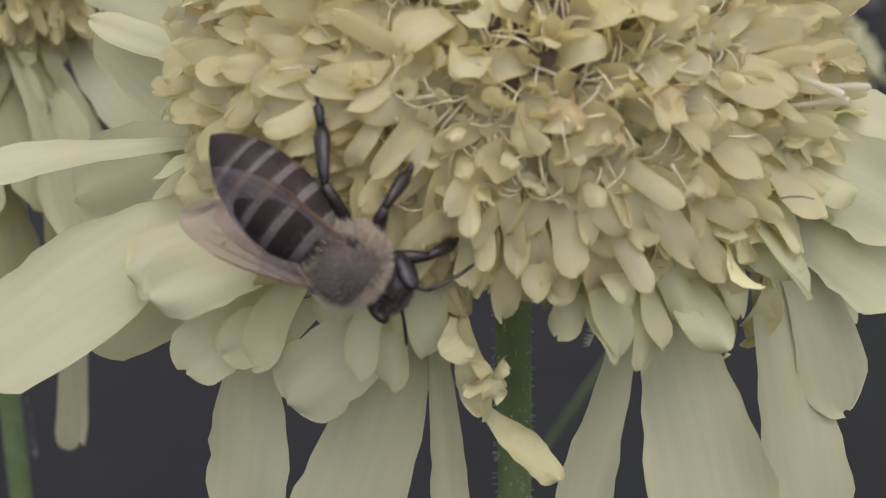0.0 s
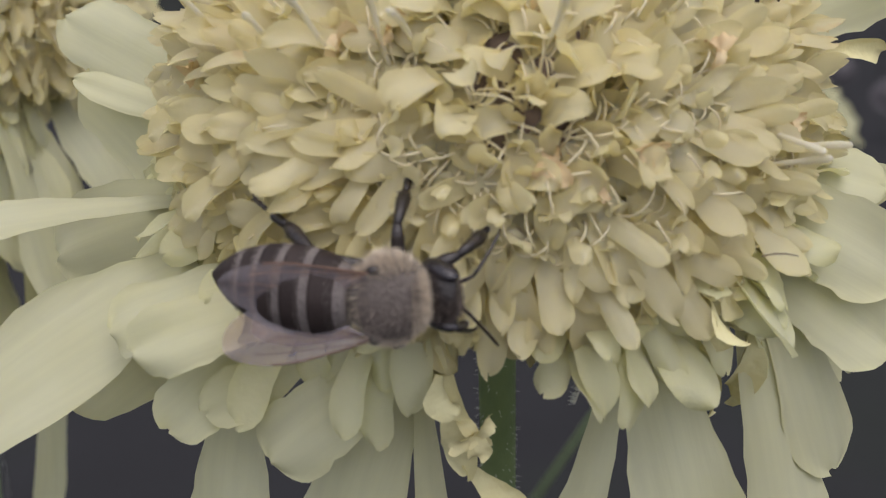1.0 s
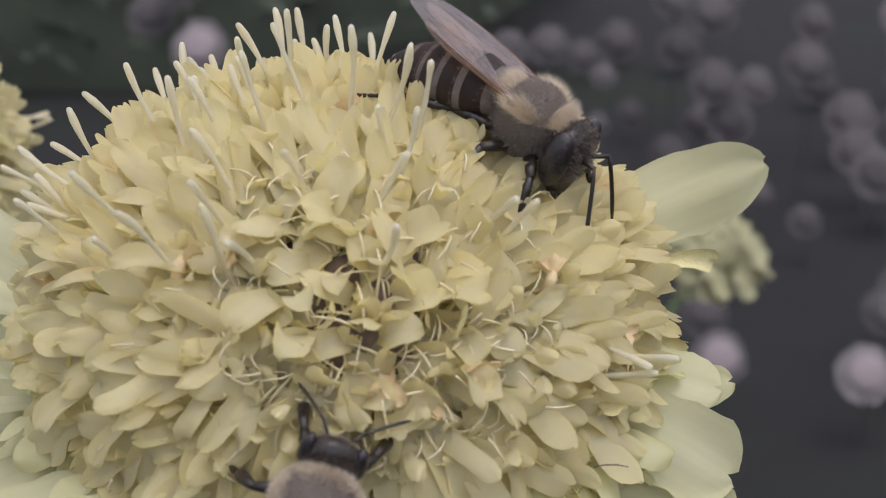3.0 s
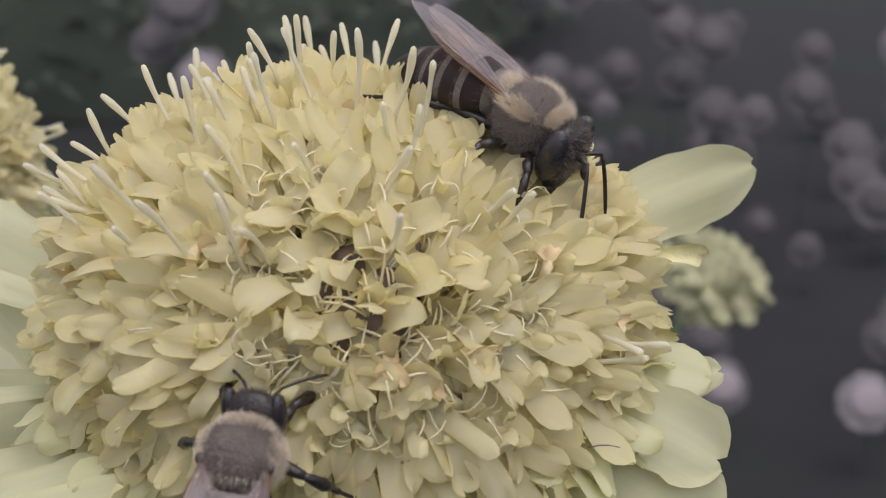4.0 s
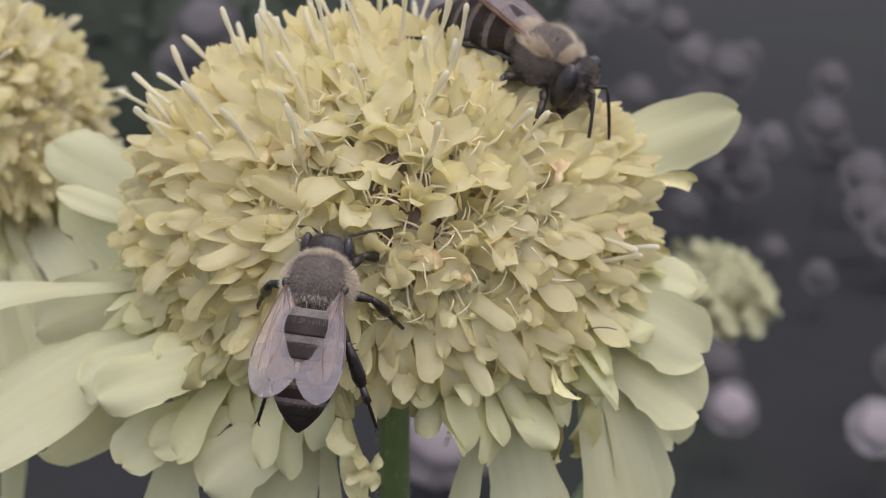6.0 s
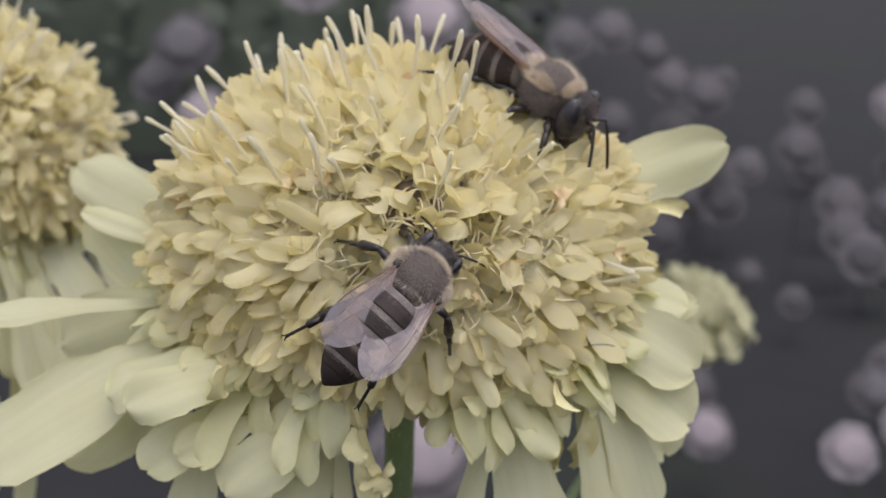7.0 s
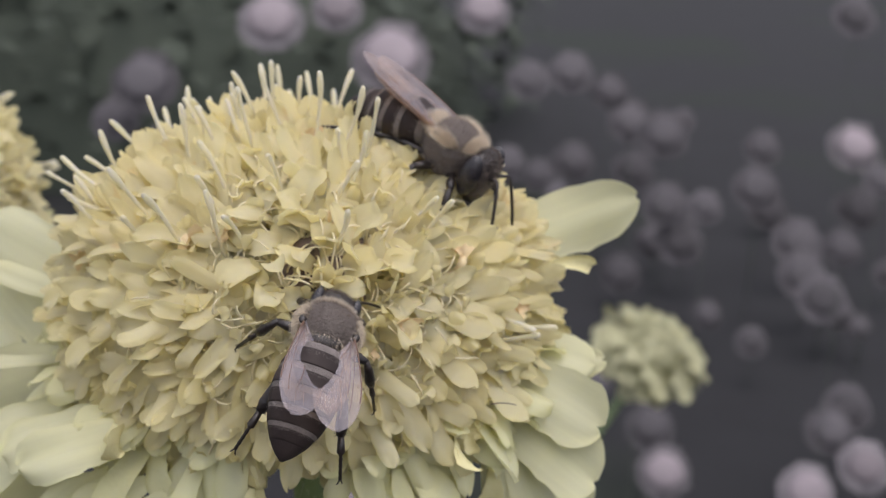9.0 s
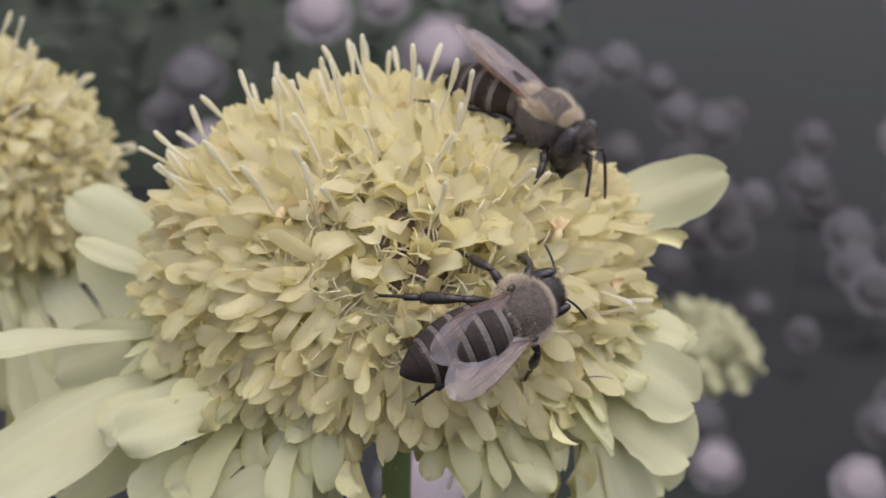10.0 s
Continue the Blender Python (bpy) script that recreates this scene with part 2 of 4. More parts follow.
def tube(points, radii, sides=6, flat=1.0):
    """A closed tube through the points."""
    pts = [Vector(p) for p in points]
    verts, faces = [], []
    along = pts[-1] - pts[0]
    up = Vector((0, 0, 1)) if abs(along.z) < 0.8 * along.length else Vector((1, 0, 0))
    for i, p in enumerate(pts):
        d = (pts[min(i + 1, len(pts) - 1)] - pts[max(i - 1, 0)]).normalized()
        s = d.cross(up)
        s = s.normalized() if s.length > 0.1 else d.cross(Vector((0.3, 1, 0.2))).normalized()
        q = s.cross(d)
        for k in range(sides):
            a = 2 * math.pi * k / sides
            verts.append(p + radii[i] * (math.cos(a) * s + flat * math.sin(a) * q))
    for i in range(len(pts) - 1):
        for k in range(sides):
            a, b = i * sides + k, i * sides + (k + 1) % sides
            faces.append((a, b, b + sides, a + sides))
    faces.append(tuple(range(sides))[::-1])
    faces.append(tuple(range((len(pts) - 1) * sides, len(pts) * sides)))
    return verts, faces


def ball(cx, cy, cz, rx, ry, rz, rings=8, sides=12):
    verts = [(cx, cy, cz + rz)]
    for i in range(1, rings):
        a = math.pi * i / rings
        for k in range(sides):
            b = 2 * math.pi * k / sides
            verts.append((cx + rx * math.sin(a) * math.cos(b), cy + ry * math.sin(a) * math.sin(b), cz + rz * math.cos(a)))
    verts.append((cx, cy, cz - rz))
    faces = [(0, 1 + k, 1 + (k + 1) % sides) for k in range(sides)]
    for i in range(rings - 2):
        for k in range(sides):
            a, b = 1 + i * sides + k, 1 + i * sides + (k + 1) % sides
            faces.append((a, a + sides, b + sides, b))
    e, s = len(verts) - 1, 1 + (rings - 2) * sides
    faces += [(e, s + (k + 1) % sides, s + k) for k in range(sides)]
    return verts, faces


def turned(axis, degrees):
    return Matrix.Rotation(radians(degrees), 4, axis)


# ---- setting ----
def build_ground():
    """One uneven sheet of dark soil that reaches the horizon."""
    n, rings = 48, [0, 0.4, 0.9, 1.6, 2.5, 4, 7, 14, 40, 150, 600, 2500]
    rnd = random.Random(3)
    verts, faces = [(0, 0, 0)], []
    for r in rings[1:]:
        for k in range(n):
            a = 2 * math.pi * k / n
            verts.append((r * math.cos(a) * 1000, r * math.sin(a) * 1000, rnd.uniform(-25, 25) if r < 20 else 0))
    faces += [(0, 1 + k, 1 + (k + 1) % n) for k in range(n)]
    for i in range(len(rings) - 2):
        for k in range(n):
            a, b = 1 + i * n + k, 1 + i * n + (k + 1) % n
            faces.append((a, a + n, b + n, b))
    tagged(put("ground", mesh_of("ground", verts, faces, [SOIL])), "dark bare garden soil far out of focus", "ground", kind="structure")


def build_hedge(name, cx, cy, rx, ry, h, count, seed, label):
    """A low shrub mass of many small leaves."""
    rnd, shape = random.Random(seed), Shape()
    for _ in range(count):
        a, r = rnd.uniform(0, 6.283), rnd.uniform(0, 1) ** 0.5
        top = h * (1 - 0.55 * r * r) * rnd.uniform(0.15, 1)
        m = (Matrix.Translation((1000 * (cx + rx * r * math.cos(a)), 1000 * (cy + ry * r * math.sin(a)), 1000 * top))
             @ turned("Z", rnd.uniform(0, 360)) @ turned("Y", rnd.uniform(-25, 35)))
        L = rnd.uniform(40, 80)
        w = L * 0.28
        shape.add([(0, 0, 0), (L * .4, w, 3), (L, 0, -6), (L * .4, -w, 3), (L * .4, 0, -2)],
                  [(0, 4, 1), (1, 4, 2), (2, 4, 3), (3, 4, 0)], 0, m)
    v, f = ball(1000 * cx, 1000 * cy, 0, 900 * rx, 900 * ry, 820 * h, 14, 28)
    shape.add([(x + rnd.uniform(-40, 40), y + rnd.uniform(-40, 40), z + rnd.uniform(-40, 40)) for x, y, z in v], f)
    tagged(put(name, shape.mesh(name, FOLIAGE)), label, "shrub", kind="stuff")


build_ground()
build_hedge("shrub", -1.0, 3.2, 1.25, 0.9, 0.8, 4200, 5, "dark green garden shrub blurred far behind the flowers")


# ---- the flower ----
HEAD_X, HEAD_Y = 0.5, 7.0       # middle of the flower head
RX, RY, RZ = 15.7, 14.0, 11.9   # the dome on which the florets stand
FORWARD = Vector((0, -1.5, 0))  # its middle lies a little before the stem

FED = ((Vector((2.5, 0, 15.9)), Vector((10.6, -4.5, 13.6))), (Vector((10.6, -4.5, 13.6)), Vector((11.9, -5.3, 9.2))))   # where the feeding bee lies
LEAN = turned("Z", 8).to_3x3() @ turned("X", 58).to_3x3()   # the crown of the head leans forwards


def thread(rnd, reach, shape, slot):
    """A thin curling thread that rises out of a floret and hooks over."""
    a, lean, curl = rnd.uniform(0, 6.283), rnd.uniform(0.2, 0.9), rnd.uniform(2.6, 7.2)
    pts, p, d = [], Vector((0, 0, -0.4)), lean * 0.5
    for i in range(10):
        pts.append(p.copy())
        d += curl / 9 * (1 if i > 2 else 0.3)
        a += rnd.uniform(-0.25, 0.25)
        p += reach / 9 * Vector((math.sin(d) * math.cos(a), math.sin(d) * math.sin(a), math.cos(d)))
    shape.add(*tube(pts, [0.075] * 6 + [0.07, 0.066, 0.062, 0.08], 4), slot)


# lobes of each kind of floret: fan angle, length, width, start, bend
FLORETS = {
    "centre": ((0, 3.4, 2.1, -56, 60), (85, 2.9, 1.9, -60, 46), (175, 2.5, 1.8, -74, 50), (-80, 3.0, 2.0, -56, 52)),
    "open": ((0, 5.7, 2.2, -44, 28), (36, 4.9, 1.9, -50, 30), (-38, 4.9, 1.9, -50, 30), (175, 2.4, 1.6, -84, 30)),
    "scale": ((0, 5.5, 2.0, -66, 30), (42, 4.9, 1.8, -70, 30), (-44, 4.9, 1.8, -70, 32), (180, 3.4, 1.7, -88, 10)),
    "long": ((0, 7.2, 2.3, -40, 26), (32, 5.9, 1.9, -44, 30), (-34, 5.9, 1.9, -44, 30), (170, 2.2, 1.6, -80, 25)),
}
WILD = {"centre": 16, "open": 10, "scale": 8, "long": 9}
THREADS = {"centre": 6, "open": 5, "scale": 3, "long": 3}


def floret_shape(kind, seed):
    """One tubular floret, its mouth at the origin and its axis along +z; its outer side is +x."""
    rnd, shape = random.Random(seed * 7 + len(kind)), Shape()
    shape.add(*tube([(0, 0, -4.2), (0, 0, -2), (0, 0, -0.7), (0, 0, 0.0)], [0.45, 0.65, 0.95, 1.1], 8))
    wild = WILD[kind]
    for fan, L, W, start, bend in FLORETS[kind]:
        v, f = lobe(L * rnd.uniform(0.88, 1.24), W * rnd.uniform(0.64, 1.08), 0.62, 0.64, start + rnd.uniform(-wild, wild), bend + rnd.uniform(-wild, 1.6 * wild),
                    rnd.uniform(-0.3, 0.55), rnd.uniform(0.15, 0.6), 0.13, 9, 6, rnd.random(), rnd.choice((0, 0.05, 0.1)), rnd.uniform(-24, 24),
                    rnd.uniform(-75, 55))
        shape.add(v, f, 0, turned("Z", fan + rnd.uniform(-12, 12)) @ Matrix.Translation((0.6, 0, -0.25)))
    for _ in range(THREADS[kind]):
        thread(rnd, rnd.uniform(2.6, 4.6), shape, 1)
    return shape


def style_mesh(seed):
    """A fleshy style with a club-shaped stigma."""
    rnd = random.Random(seed)
    L, a, c = rnd.uniform(6.2, 8.8), rnd.uniform(0, 6.28), rnd.uniform(0.1, 2.0)
    us = (0, 0.2, 0.4, 0.6, 0.74, 0.84, 0.91, 0.955, 0.985, 1.0)
    wave, b = rnd.uniform(-0.22, 0.22), rnd.uniform(0.75, 1.35)
    pts = [(c * u * u * math.cos(a) + wave * math.sin(6 * u), c * u * u * math.sin(a), L * u - 1.2) for u in us]
    return Shape().add(*tube(pts, [0.14, 0.13, 0.13, 0.135, 0.15, 0.175 * b, 0.2 * b, 0.2, 0.17, 0.08], 8)).mesh("style", STYLE)


def dome_frame(pol, az, lift=0.0):
    """A frame on the dome: z out of it, x away from the crown of the spiral."""
    d = LEAN @ Vector((math.sin(pol) * math.cos(az), math.sin(pol) * math.sin(az), math.cos(pol)))
    n = Vector((d.x / RX, d.y / RY, d.z / RZ)).normalized()
    p = FORWARD + Vector((RX * d.x, RY * d.y, RZ * d.z)) + n * lift
    out = (LEAN @ Vector((0, 0, 1))).cross(n)
    side = out.normalized() if out.length > 1e-4 else Vector((0, 1, 0))
    down = side.cross(n)
    m = Matrix((down, side, n)).transposed().to_4x4()
    m.translation = p * MM
    return m


def ray_floret(head, lobes, mat, seed, label="", wilt=0.0):
    """A large outer floret; lobes: foot, tip, width, bend and the way that the upper face looks."""
    rnd = random.Random(seed)
    ob = None
    for k, (foot, tip, W, bend, face) in enumerate(lobes):
        a, b = Vector(foot), Vector(tip)
        x = (b - a).normalized()
        y = Vector(face).cross(x).normalized()
        m = Matrix((x, y, x.cross(y))).transposed().to_4x4()
        m.translation = a * MM
        if ob is None:
            neck = tube([(-6, 0, -1.4), (-3, 0, -0.5), (-1, 0, -0.1), (0.5, 0, 0)], [0.45, 0.6, 0.8, min(1.1, W * 0.3)], 8)
            ob, place = put("ray_floret", Shape().add(*neck).mesh("ray_tube", mat), head, m, label), m
        me = Shape().add(*lobe((b - a).length, W, 0.3, 0.74, -bend * 0.55, bend, rnd.uniform(-0.12, 0.12) + wilt, rnd.uniform(0.14, 0.36) + wilt,
                               0.16, 18, 16, seed * 10 + k, rnd.uniform(0, 0.06), rnd.uniform(-14, 14))).mesh("lobe", mat)
        put("lobe", me, ob, place.inverted() @ m)
    return ob


def build_flower():
    head = tagged(new("scabious_flower"), "pale cream-yellow scabious flower head full of florets on a green stem", "flower", "scabious flowers")
    core = Shape().add(*ball(*FORWARD, RX - 0.5, RY - 0.5, RZ - 0.5, 20, 36))
    put("receptacle", core.mesh("receptacle", CORE), head, None, "pale receptacle, tinted to lighten the gaps between the florets")
    # a dark ball under the crown puts shade into the gaps by colour
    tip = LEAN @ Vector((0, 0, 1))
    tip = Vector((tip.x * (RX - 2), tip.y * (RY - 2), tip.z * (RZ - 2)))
    put("crown_chaff", Shape().add(*ball(*(FORWARD + tip * 0.74), 6.4, 6.4, 5.6, 10, 18)).mesh("crown_chaff", SHADE_BRISTLE), head, None, "dark ball painted as shade deep between the crown's florets")
    # stem, slightly bent, down to the ground
    pts = [(0, 0, -5), (0.1, 0.2, -14), (0, 0.6, -40), (-4, 4, -150), (-8, 9, -380), (-6, 12, -640)]
    put("stem", Shape().add(*tube(pts, [1.7, 1.22, 1.15, 1.2, 1.5, 1.9], 14)).mesh("stem", STEM), head, None, "slim green downy stem")
    rnd, fuzz = random.Random(8), Shape()
    for _ in range(700):
        a, z = rnd.uniform(0, 6.283), rnd.uniform(-60, -6)
        r, c = 1.2, Vector((math.cos(a), math.sin(a), 0))
        p = c * r + Vector((0, 0.6 * min(1, -z / 40), z))
        s = Vector((-math.sin(a), math.cos(a), 0)) * 0.03
        fuzz.add([p - s, p + s, p + c * rnd.uniform(0.2, 0.45) + Vector((0, 0, rnd.uniform(-.2, .1)))], [(0, 1, 2)])
    tagged(put("stem_down", fuzz.mesh("stem_down", HAIR_WHITE), head, None, "fine white hairs on the stem"), kind="stuff")
    for k in range(9):
        m = turned("Z", 40 * k + 10) @ Matrix.Translation((0.006, 0, -0.0055)) @ turned("Y", 40)
        put("bract", Shape().add(*lobe(7, 3.6, 0.8, 0.4, 0, 20, 0.2, 0, 0.3, 6, 4, k)).mesh("bract", BRACT), head, m)
    # florets in the spiral of the head; those low on its back are joined
    rnd = random.Random(21)
    shapes = {k: [floret_shape(k, s) for s in range(n)] for k, n in (("centre", 8), ("open", 12), ("scale", 10), ("long", 10))}
    kinds = {k: [sh.mesh("floret_" + k, WARM if k == "scale" else SKIRT if k == "long" else PETAL, THREAD) for sh in v] for k, v in shapes.items()}
    styles = [style_mesh(s) for s in range(8)]
    count, last, single, rest = 800, radians(150), 0, Shape()
    for i in range(count):
        u = (i + 0.5) / count
        pol = math.acos(1 - u * (1 - math.cos(last)))
        az = i * 2.399963 + rnd.uniform(-0.05, 0.05)
        deg = math.degrees(pol) + rnd.uniform(-7, 7)
        spot = dome_frame(pol, az, rnd.uniform(-0.1, 1.2))
        x, y, z = spot.translation / MM
        if z < -6.5 or (z < -3.5 and abs(x) < 2.6 and y < 0):
            continue
        kind = "centre" if deg < 21 else "open" if deg < 50 or (z < 5 and deg < 78) else "long" if z < 1.5 else "scale"
        m = spot @ turned("Y", rnd.uniform(0, 16)) @ turned("X", rnd.uniform(-7, 7)) @ turned("Z", rnd.uniform(-10, 10))
        size = rnd.uniform(0.68, 0.94)
        if kind == "centre":
            size *= 1.2
        if kind == "long":
            m = m @ turned("Y", 14)
        m = m @ Matrix.Diagonal((size, size, size, 1))
        pick = rnd.randrange(len(kinds[kind]))
        if single < 300 and y < 9:
            put("floret", kinds[kind][pick], head, m)
            single += 1
        else:
            sh = shapes[kind][pick]
            big = Matrix.Diagonal((1000, 1000, 1000, 1)) @ m @ Matrix.Diagonal((MM, MM, MM, 1))
            k = len(rest.v)
            rest.v += [tuple(big @ Vector(v)) for v in sh.v]
            rest.f += [tuple(q + k for q in f) for f in sh.f]
            rest.s += [{"scale": 2, "long": 3}.get(kind, 0) if q == 0 else q for q in sh.s]
        reach = [spot.translation / MM + spot.col[2].to_3d() * h for h in (2.0, 4.0, 6.0)]
        clear = min((p - a.lerp(b, k / 8)).length for p in reach for a, b in FED for k in range(9)) > 2.5 and not (x > 5 and z > 4 and y > -6.5)
        if clear and rnd.random() < (0.46 if z > 6.5 else 0.07 if x > 9 and z > 0 else 0.03 if deg < 55 else 0):
            lean = turned("Y", rnd.uniform(-9, 12)) @ turned("X", rnd.uniform(-9, 9))
            put("style", rnd.choice(styles), head, dome_frame(pol, az + 0.03, -0.2) @ lean @ turned("Z", rnd.uniform(0, 360)))
    # the rim: longer florets that spread outwards and hang down in front
    rims = []
    for k in range(9):
        sh, r2 = Shape(), random.Random(300 + k)
        sh.add(*tube([(-3.5, 0, -0.6), (-1.5, 0, -0.2), (0.2, 0, 0)], [0.5, 0.8, 1.15], 8))
        for fan, L, W in ((-34, 4.8, 2.0), (4, 6.6, 2.4), (36, 4.8, 2.0), (-105, 2.4, 1.5), (110, 2.4, 1.5)):
            v, f = lobe(L * r2.uniform(0.8, 1.2), W * r2.uniform(0.85, 1.15), 0.5, 0.64, r2.uniform(-28, 4), r2.uniform(10, 50), r2.uniform(-0.3, 0.3), r2.uniform(0.2, 0.5),
                        0.18, 9, 6, r2.random(), r2.choice((0, 0.06)), r2.uniform(-35, 35))
            sh.add(v, f, 0, turned("Z", fan + r2.uniform(-9, 9)) @ Matrix.Translation((0.5, 0, 0)))
        for _ in range(2):
            at = len(sh.v)
            thread(r2, r2.uniform(2.5, 4.5), sh, 1)
            sh.v[at:] = [tuple(turned("Y", 60) @ Vector(v)) for v in sh.v[at:]]
        rims.append(sh.mesh("rim_floret", SKIRT, THREAD))
    for k in range(68):
        az = -212 + 244 * (k % 34 + 0.5 * (k > 33)) / 34 + rnd.uniform(-3, 3)
        front = max(0.0, -math.sin(radians(az)))
        low = k > 33
        if -101 < az < -77 or -52 < az < -43 or -126 < az < -119:
            continue
        droop = 4 + 46 * front ** 1.6 + (16 if low else 0) + rnd.uniform(-10, 10)
        a = radians(az)
        r = 14.6 + (0.4 if low else 0)
        foot = Vector((r * math.cos(a), r * math.sin(a) * 0.95 - 1.2, -1.6 - 2.6 * front + 1.2 * max(0, math.sin(a)) - (1.8 if low else 0))) * MM
        size = rnd.uniform(0.7, 1.05)
        put("floret", rnd.choice(rims), head, Matrix.Translation(foot) @ turned("Z", az + rnd.uniform(-8, 8)) @ turned("Y", droop) @ turned("X", rnd.uniform(-25, 25))
            @ Matrix.Diagonal((size, size, size, 1)))
    tagged(put("rear_floret_mass", rest.mesh("rear_floret_mass", PETAL, THREAD, WARM, SKIRT), head, None, "cream florets on the far side of the head"), kind="stuff")
    return head


head = build_flower()
head.matrix_basis = Matrix.Translation(at_mm(HEAD_X, HEAD_Y, 0))

# the neighbouring head close behind, with a drooping skirt of ray florets
near = tagged(copy_thing(head, Matrix.Translation(at_mm(-50.5, 45, -3)) @ turned("Z", 62) @ turned("X", 4)), "pale yellow scabious head close behind, slightly out of focus")
rnd = random.Random(91)
for k in range(15):
    c, d = math.cos(k * 0.419), math.sin(k * 0.419)
    fall, out = rnd.uniform(9, 20), rnd.uniform(20, 24)
    ray_floret(near, [((13.5 * c - w * d, 13 * d + w * c, -5), (out * c - 2.2 * w * d, out * d + 2.2 * w * c, -5 - fall), rnd.uniform(5, 7.5), 24, (c, d, 0.6)) for w in (-1.8, 1.8)], RAY, 60 + k)

near_space = near.matrix_basis.inverted()
for foot, tip, W in (((-40.5, 33, -9.0), (-34.4, 26, -27.1), 9.0), ((-45.0, 33, -9.0), (-41.4, 26, -33.8), 9.8), ((-39.0, 32, -14.0), (-38.8, 26, -44.3), 7.0)):
    ray_floret(near, [(near_space @ at_mm(*foot) / MM, near_space @ at_mm(*tip) / MM, W, 14, (0.5, -1, 0.3))], RAY, 80 + round(W))

# outer ray florets, each a list of lobes: foot, tip, width, bend, way the face looks
FRONT, SLANT, UPPER = (0, -1, 0.25), (0, -0.8, 0.6), (0, -0.45, 0.9)
RAYS = (
    (((-13.2, -11.0, -10.0), (-15.3, -13.5, -24.2), 5.2, 14, (-0.3, -1, 0.2)), ((-12.3, -12.6, -8.5), (-17.0, -15.0, -12.3), 3.7, 40, SLANT)),
    (((-4.6, -12.6, -9.4), (-9.6, -15.5, -24.4), 6.6, 10, FRONT), ((-3.5, -13.0, -10.0), (-2.8, -15.5, -23.4), 2.3, 8, (0.5, -1, 0.2))),
    (((-4.0, -14.0, -8.2), (-11.3, -16.6, -13.1), 4.8, 34, SLANT), ((-9.1, -13.6, -8.6), (-14.7, -15.8, -10.6), 3.0, 36, SLANT)),
    (((7.0, -13.6, -8.0), (3.7, -15.6, -23.6), 2.9, -12, (-0.35, -1, 0.2)),),
    (((8.6, -12.6, -8.6), (12.6, -15.6, -24.4), 7.4, 8, FRONT),),
    (((14.0, -8.6, -7.0), (17.8, -12.6, -25.5), 5.8, 16, (0.5, -1, 0.2)), ((14.6, -7.0, -5.4), (19.4, -9.6, -18.1), 5.0, 26, (0.6, -1, 0.35))),
    (((-14.8, -7.6, -5.4), (-29.6, -13.0, -13.6), 7.8, 26, (-0.2, -0.75, 0.65)), ((-14.8, -5.0, -7.0), (-25.0, -7.0, -15.5), 6.5, 24, SLANT)),
    (((-9.1, -13.4, -4.8), (-18.1, -16.4, -6.8), 3.9, 44, SLANT), ((-11.0, -12.4, -4.2), (-20.0, -13.0, -7.6), 4.6, 30, UPPER)),
    (((-16.4, -4.4, -3.4), (-30.6, -9.0, -3.4), 3.2, 6, (0, -0.12, 1)), ((-15.0, -3.0, -4.0), (-26.0, -4.0, -7.5), 6.0, 24, SLANT)),
    (((-15.6, 2.0, -0.4), (-26.8, 6.0, 4.2), 5.2, 16, (0.1, -1, 0.35)), ((-16.0, 1.0, -1.4), (-25.7, 3.0, 1.2), 2.0, 10, SLANT)),
    (((-14.6, 1.0, -7.6), (-24.6, 5.0, 1.6), 7.7, 20, (0.1, -1, 0.35)),),
    (((11.4, 2.6, 2.8), (25.8, 7.0, 7.4), 5.2, -8, (-0.15, -1, 0.35)),),
    (((11.5, -5.0, -1.6), (22.4, -8.0, -6.6), 5.4, 44, SLANT), ((12.2, -3.0, -1.0), (22.0, -4.5, -2.6), 3.4, 30, SLANT), ((12.6, -6.0, -4.4), (22.0, -9.0, -10.4), 5.4, 44, SLANT)),
    (((17.0, -1.0, -6.6), (21.6, -1.0, -16.8), 4.5, 12, FRONT), ((14.6, -3.0, -4.8), (22.8, -3.0, -2.8), 2.8, 16, SLANT)),
    (((11.0, 8.0, -1.0), (20.0, 15.0, 0.5), 7.0, 20, UPPER), ((10.0, 10.0, -1.0), (14.0, 20.0, 0.5), 7.0, 20, UPPER)),
    (((2.0, 13.0, -1.0), (3.0, 24.0, 0.0), 8.0, 20, UPPER), ((-4.0, 13.0, -1.0), (-7.0, 23.0, 0.0), 8.0, 20, UPPER)),
    (((-10.0, 10.0, -1.0), (-17.0, 18.0, 0.5), 7.5, 20, UPPER), ((-13.0, 6.0, -2.0), (-23.0, 11.0, -4.0), 7.0, 20, UPPER)),
)
for n, lobes in enumerate(RAYS):
    ray_floret(head, lobes, RAY, 40 + n)
# the twisted yellow floret that dangles before the stem
ray_floret(head, (((-1.9, -15.4, -7.6), (-0.9, -16.4, -13.8), 1.8, 24, FRONT), ((-1.0, -16.4, -13.0), (3.3, -16.2, -18.2), 1.9, -30, (0.5, -1, 0.5))), WITHERED, 71, "twisted withered yellow floret", 0.3)

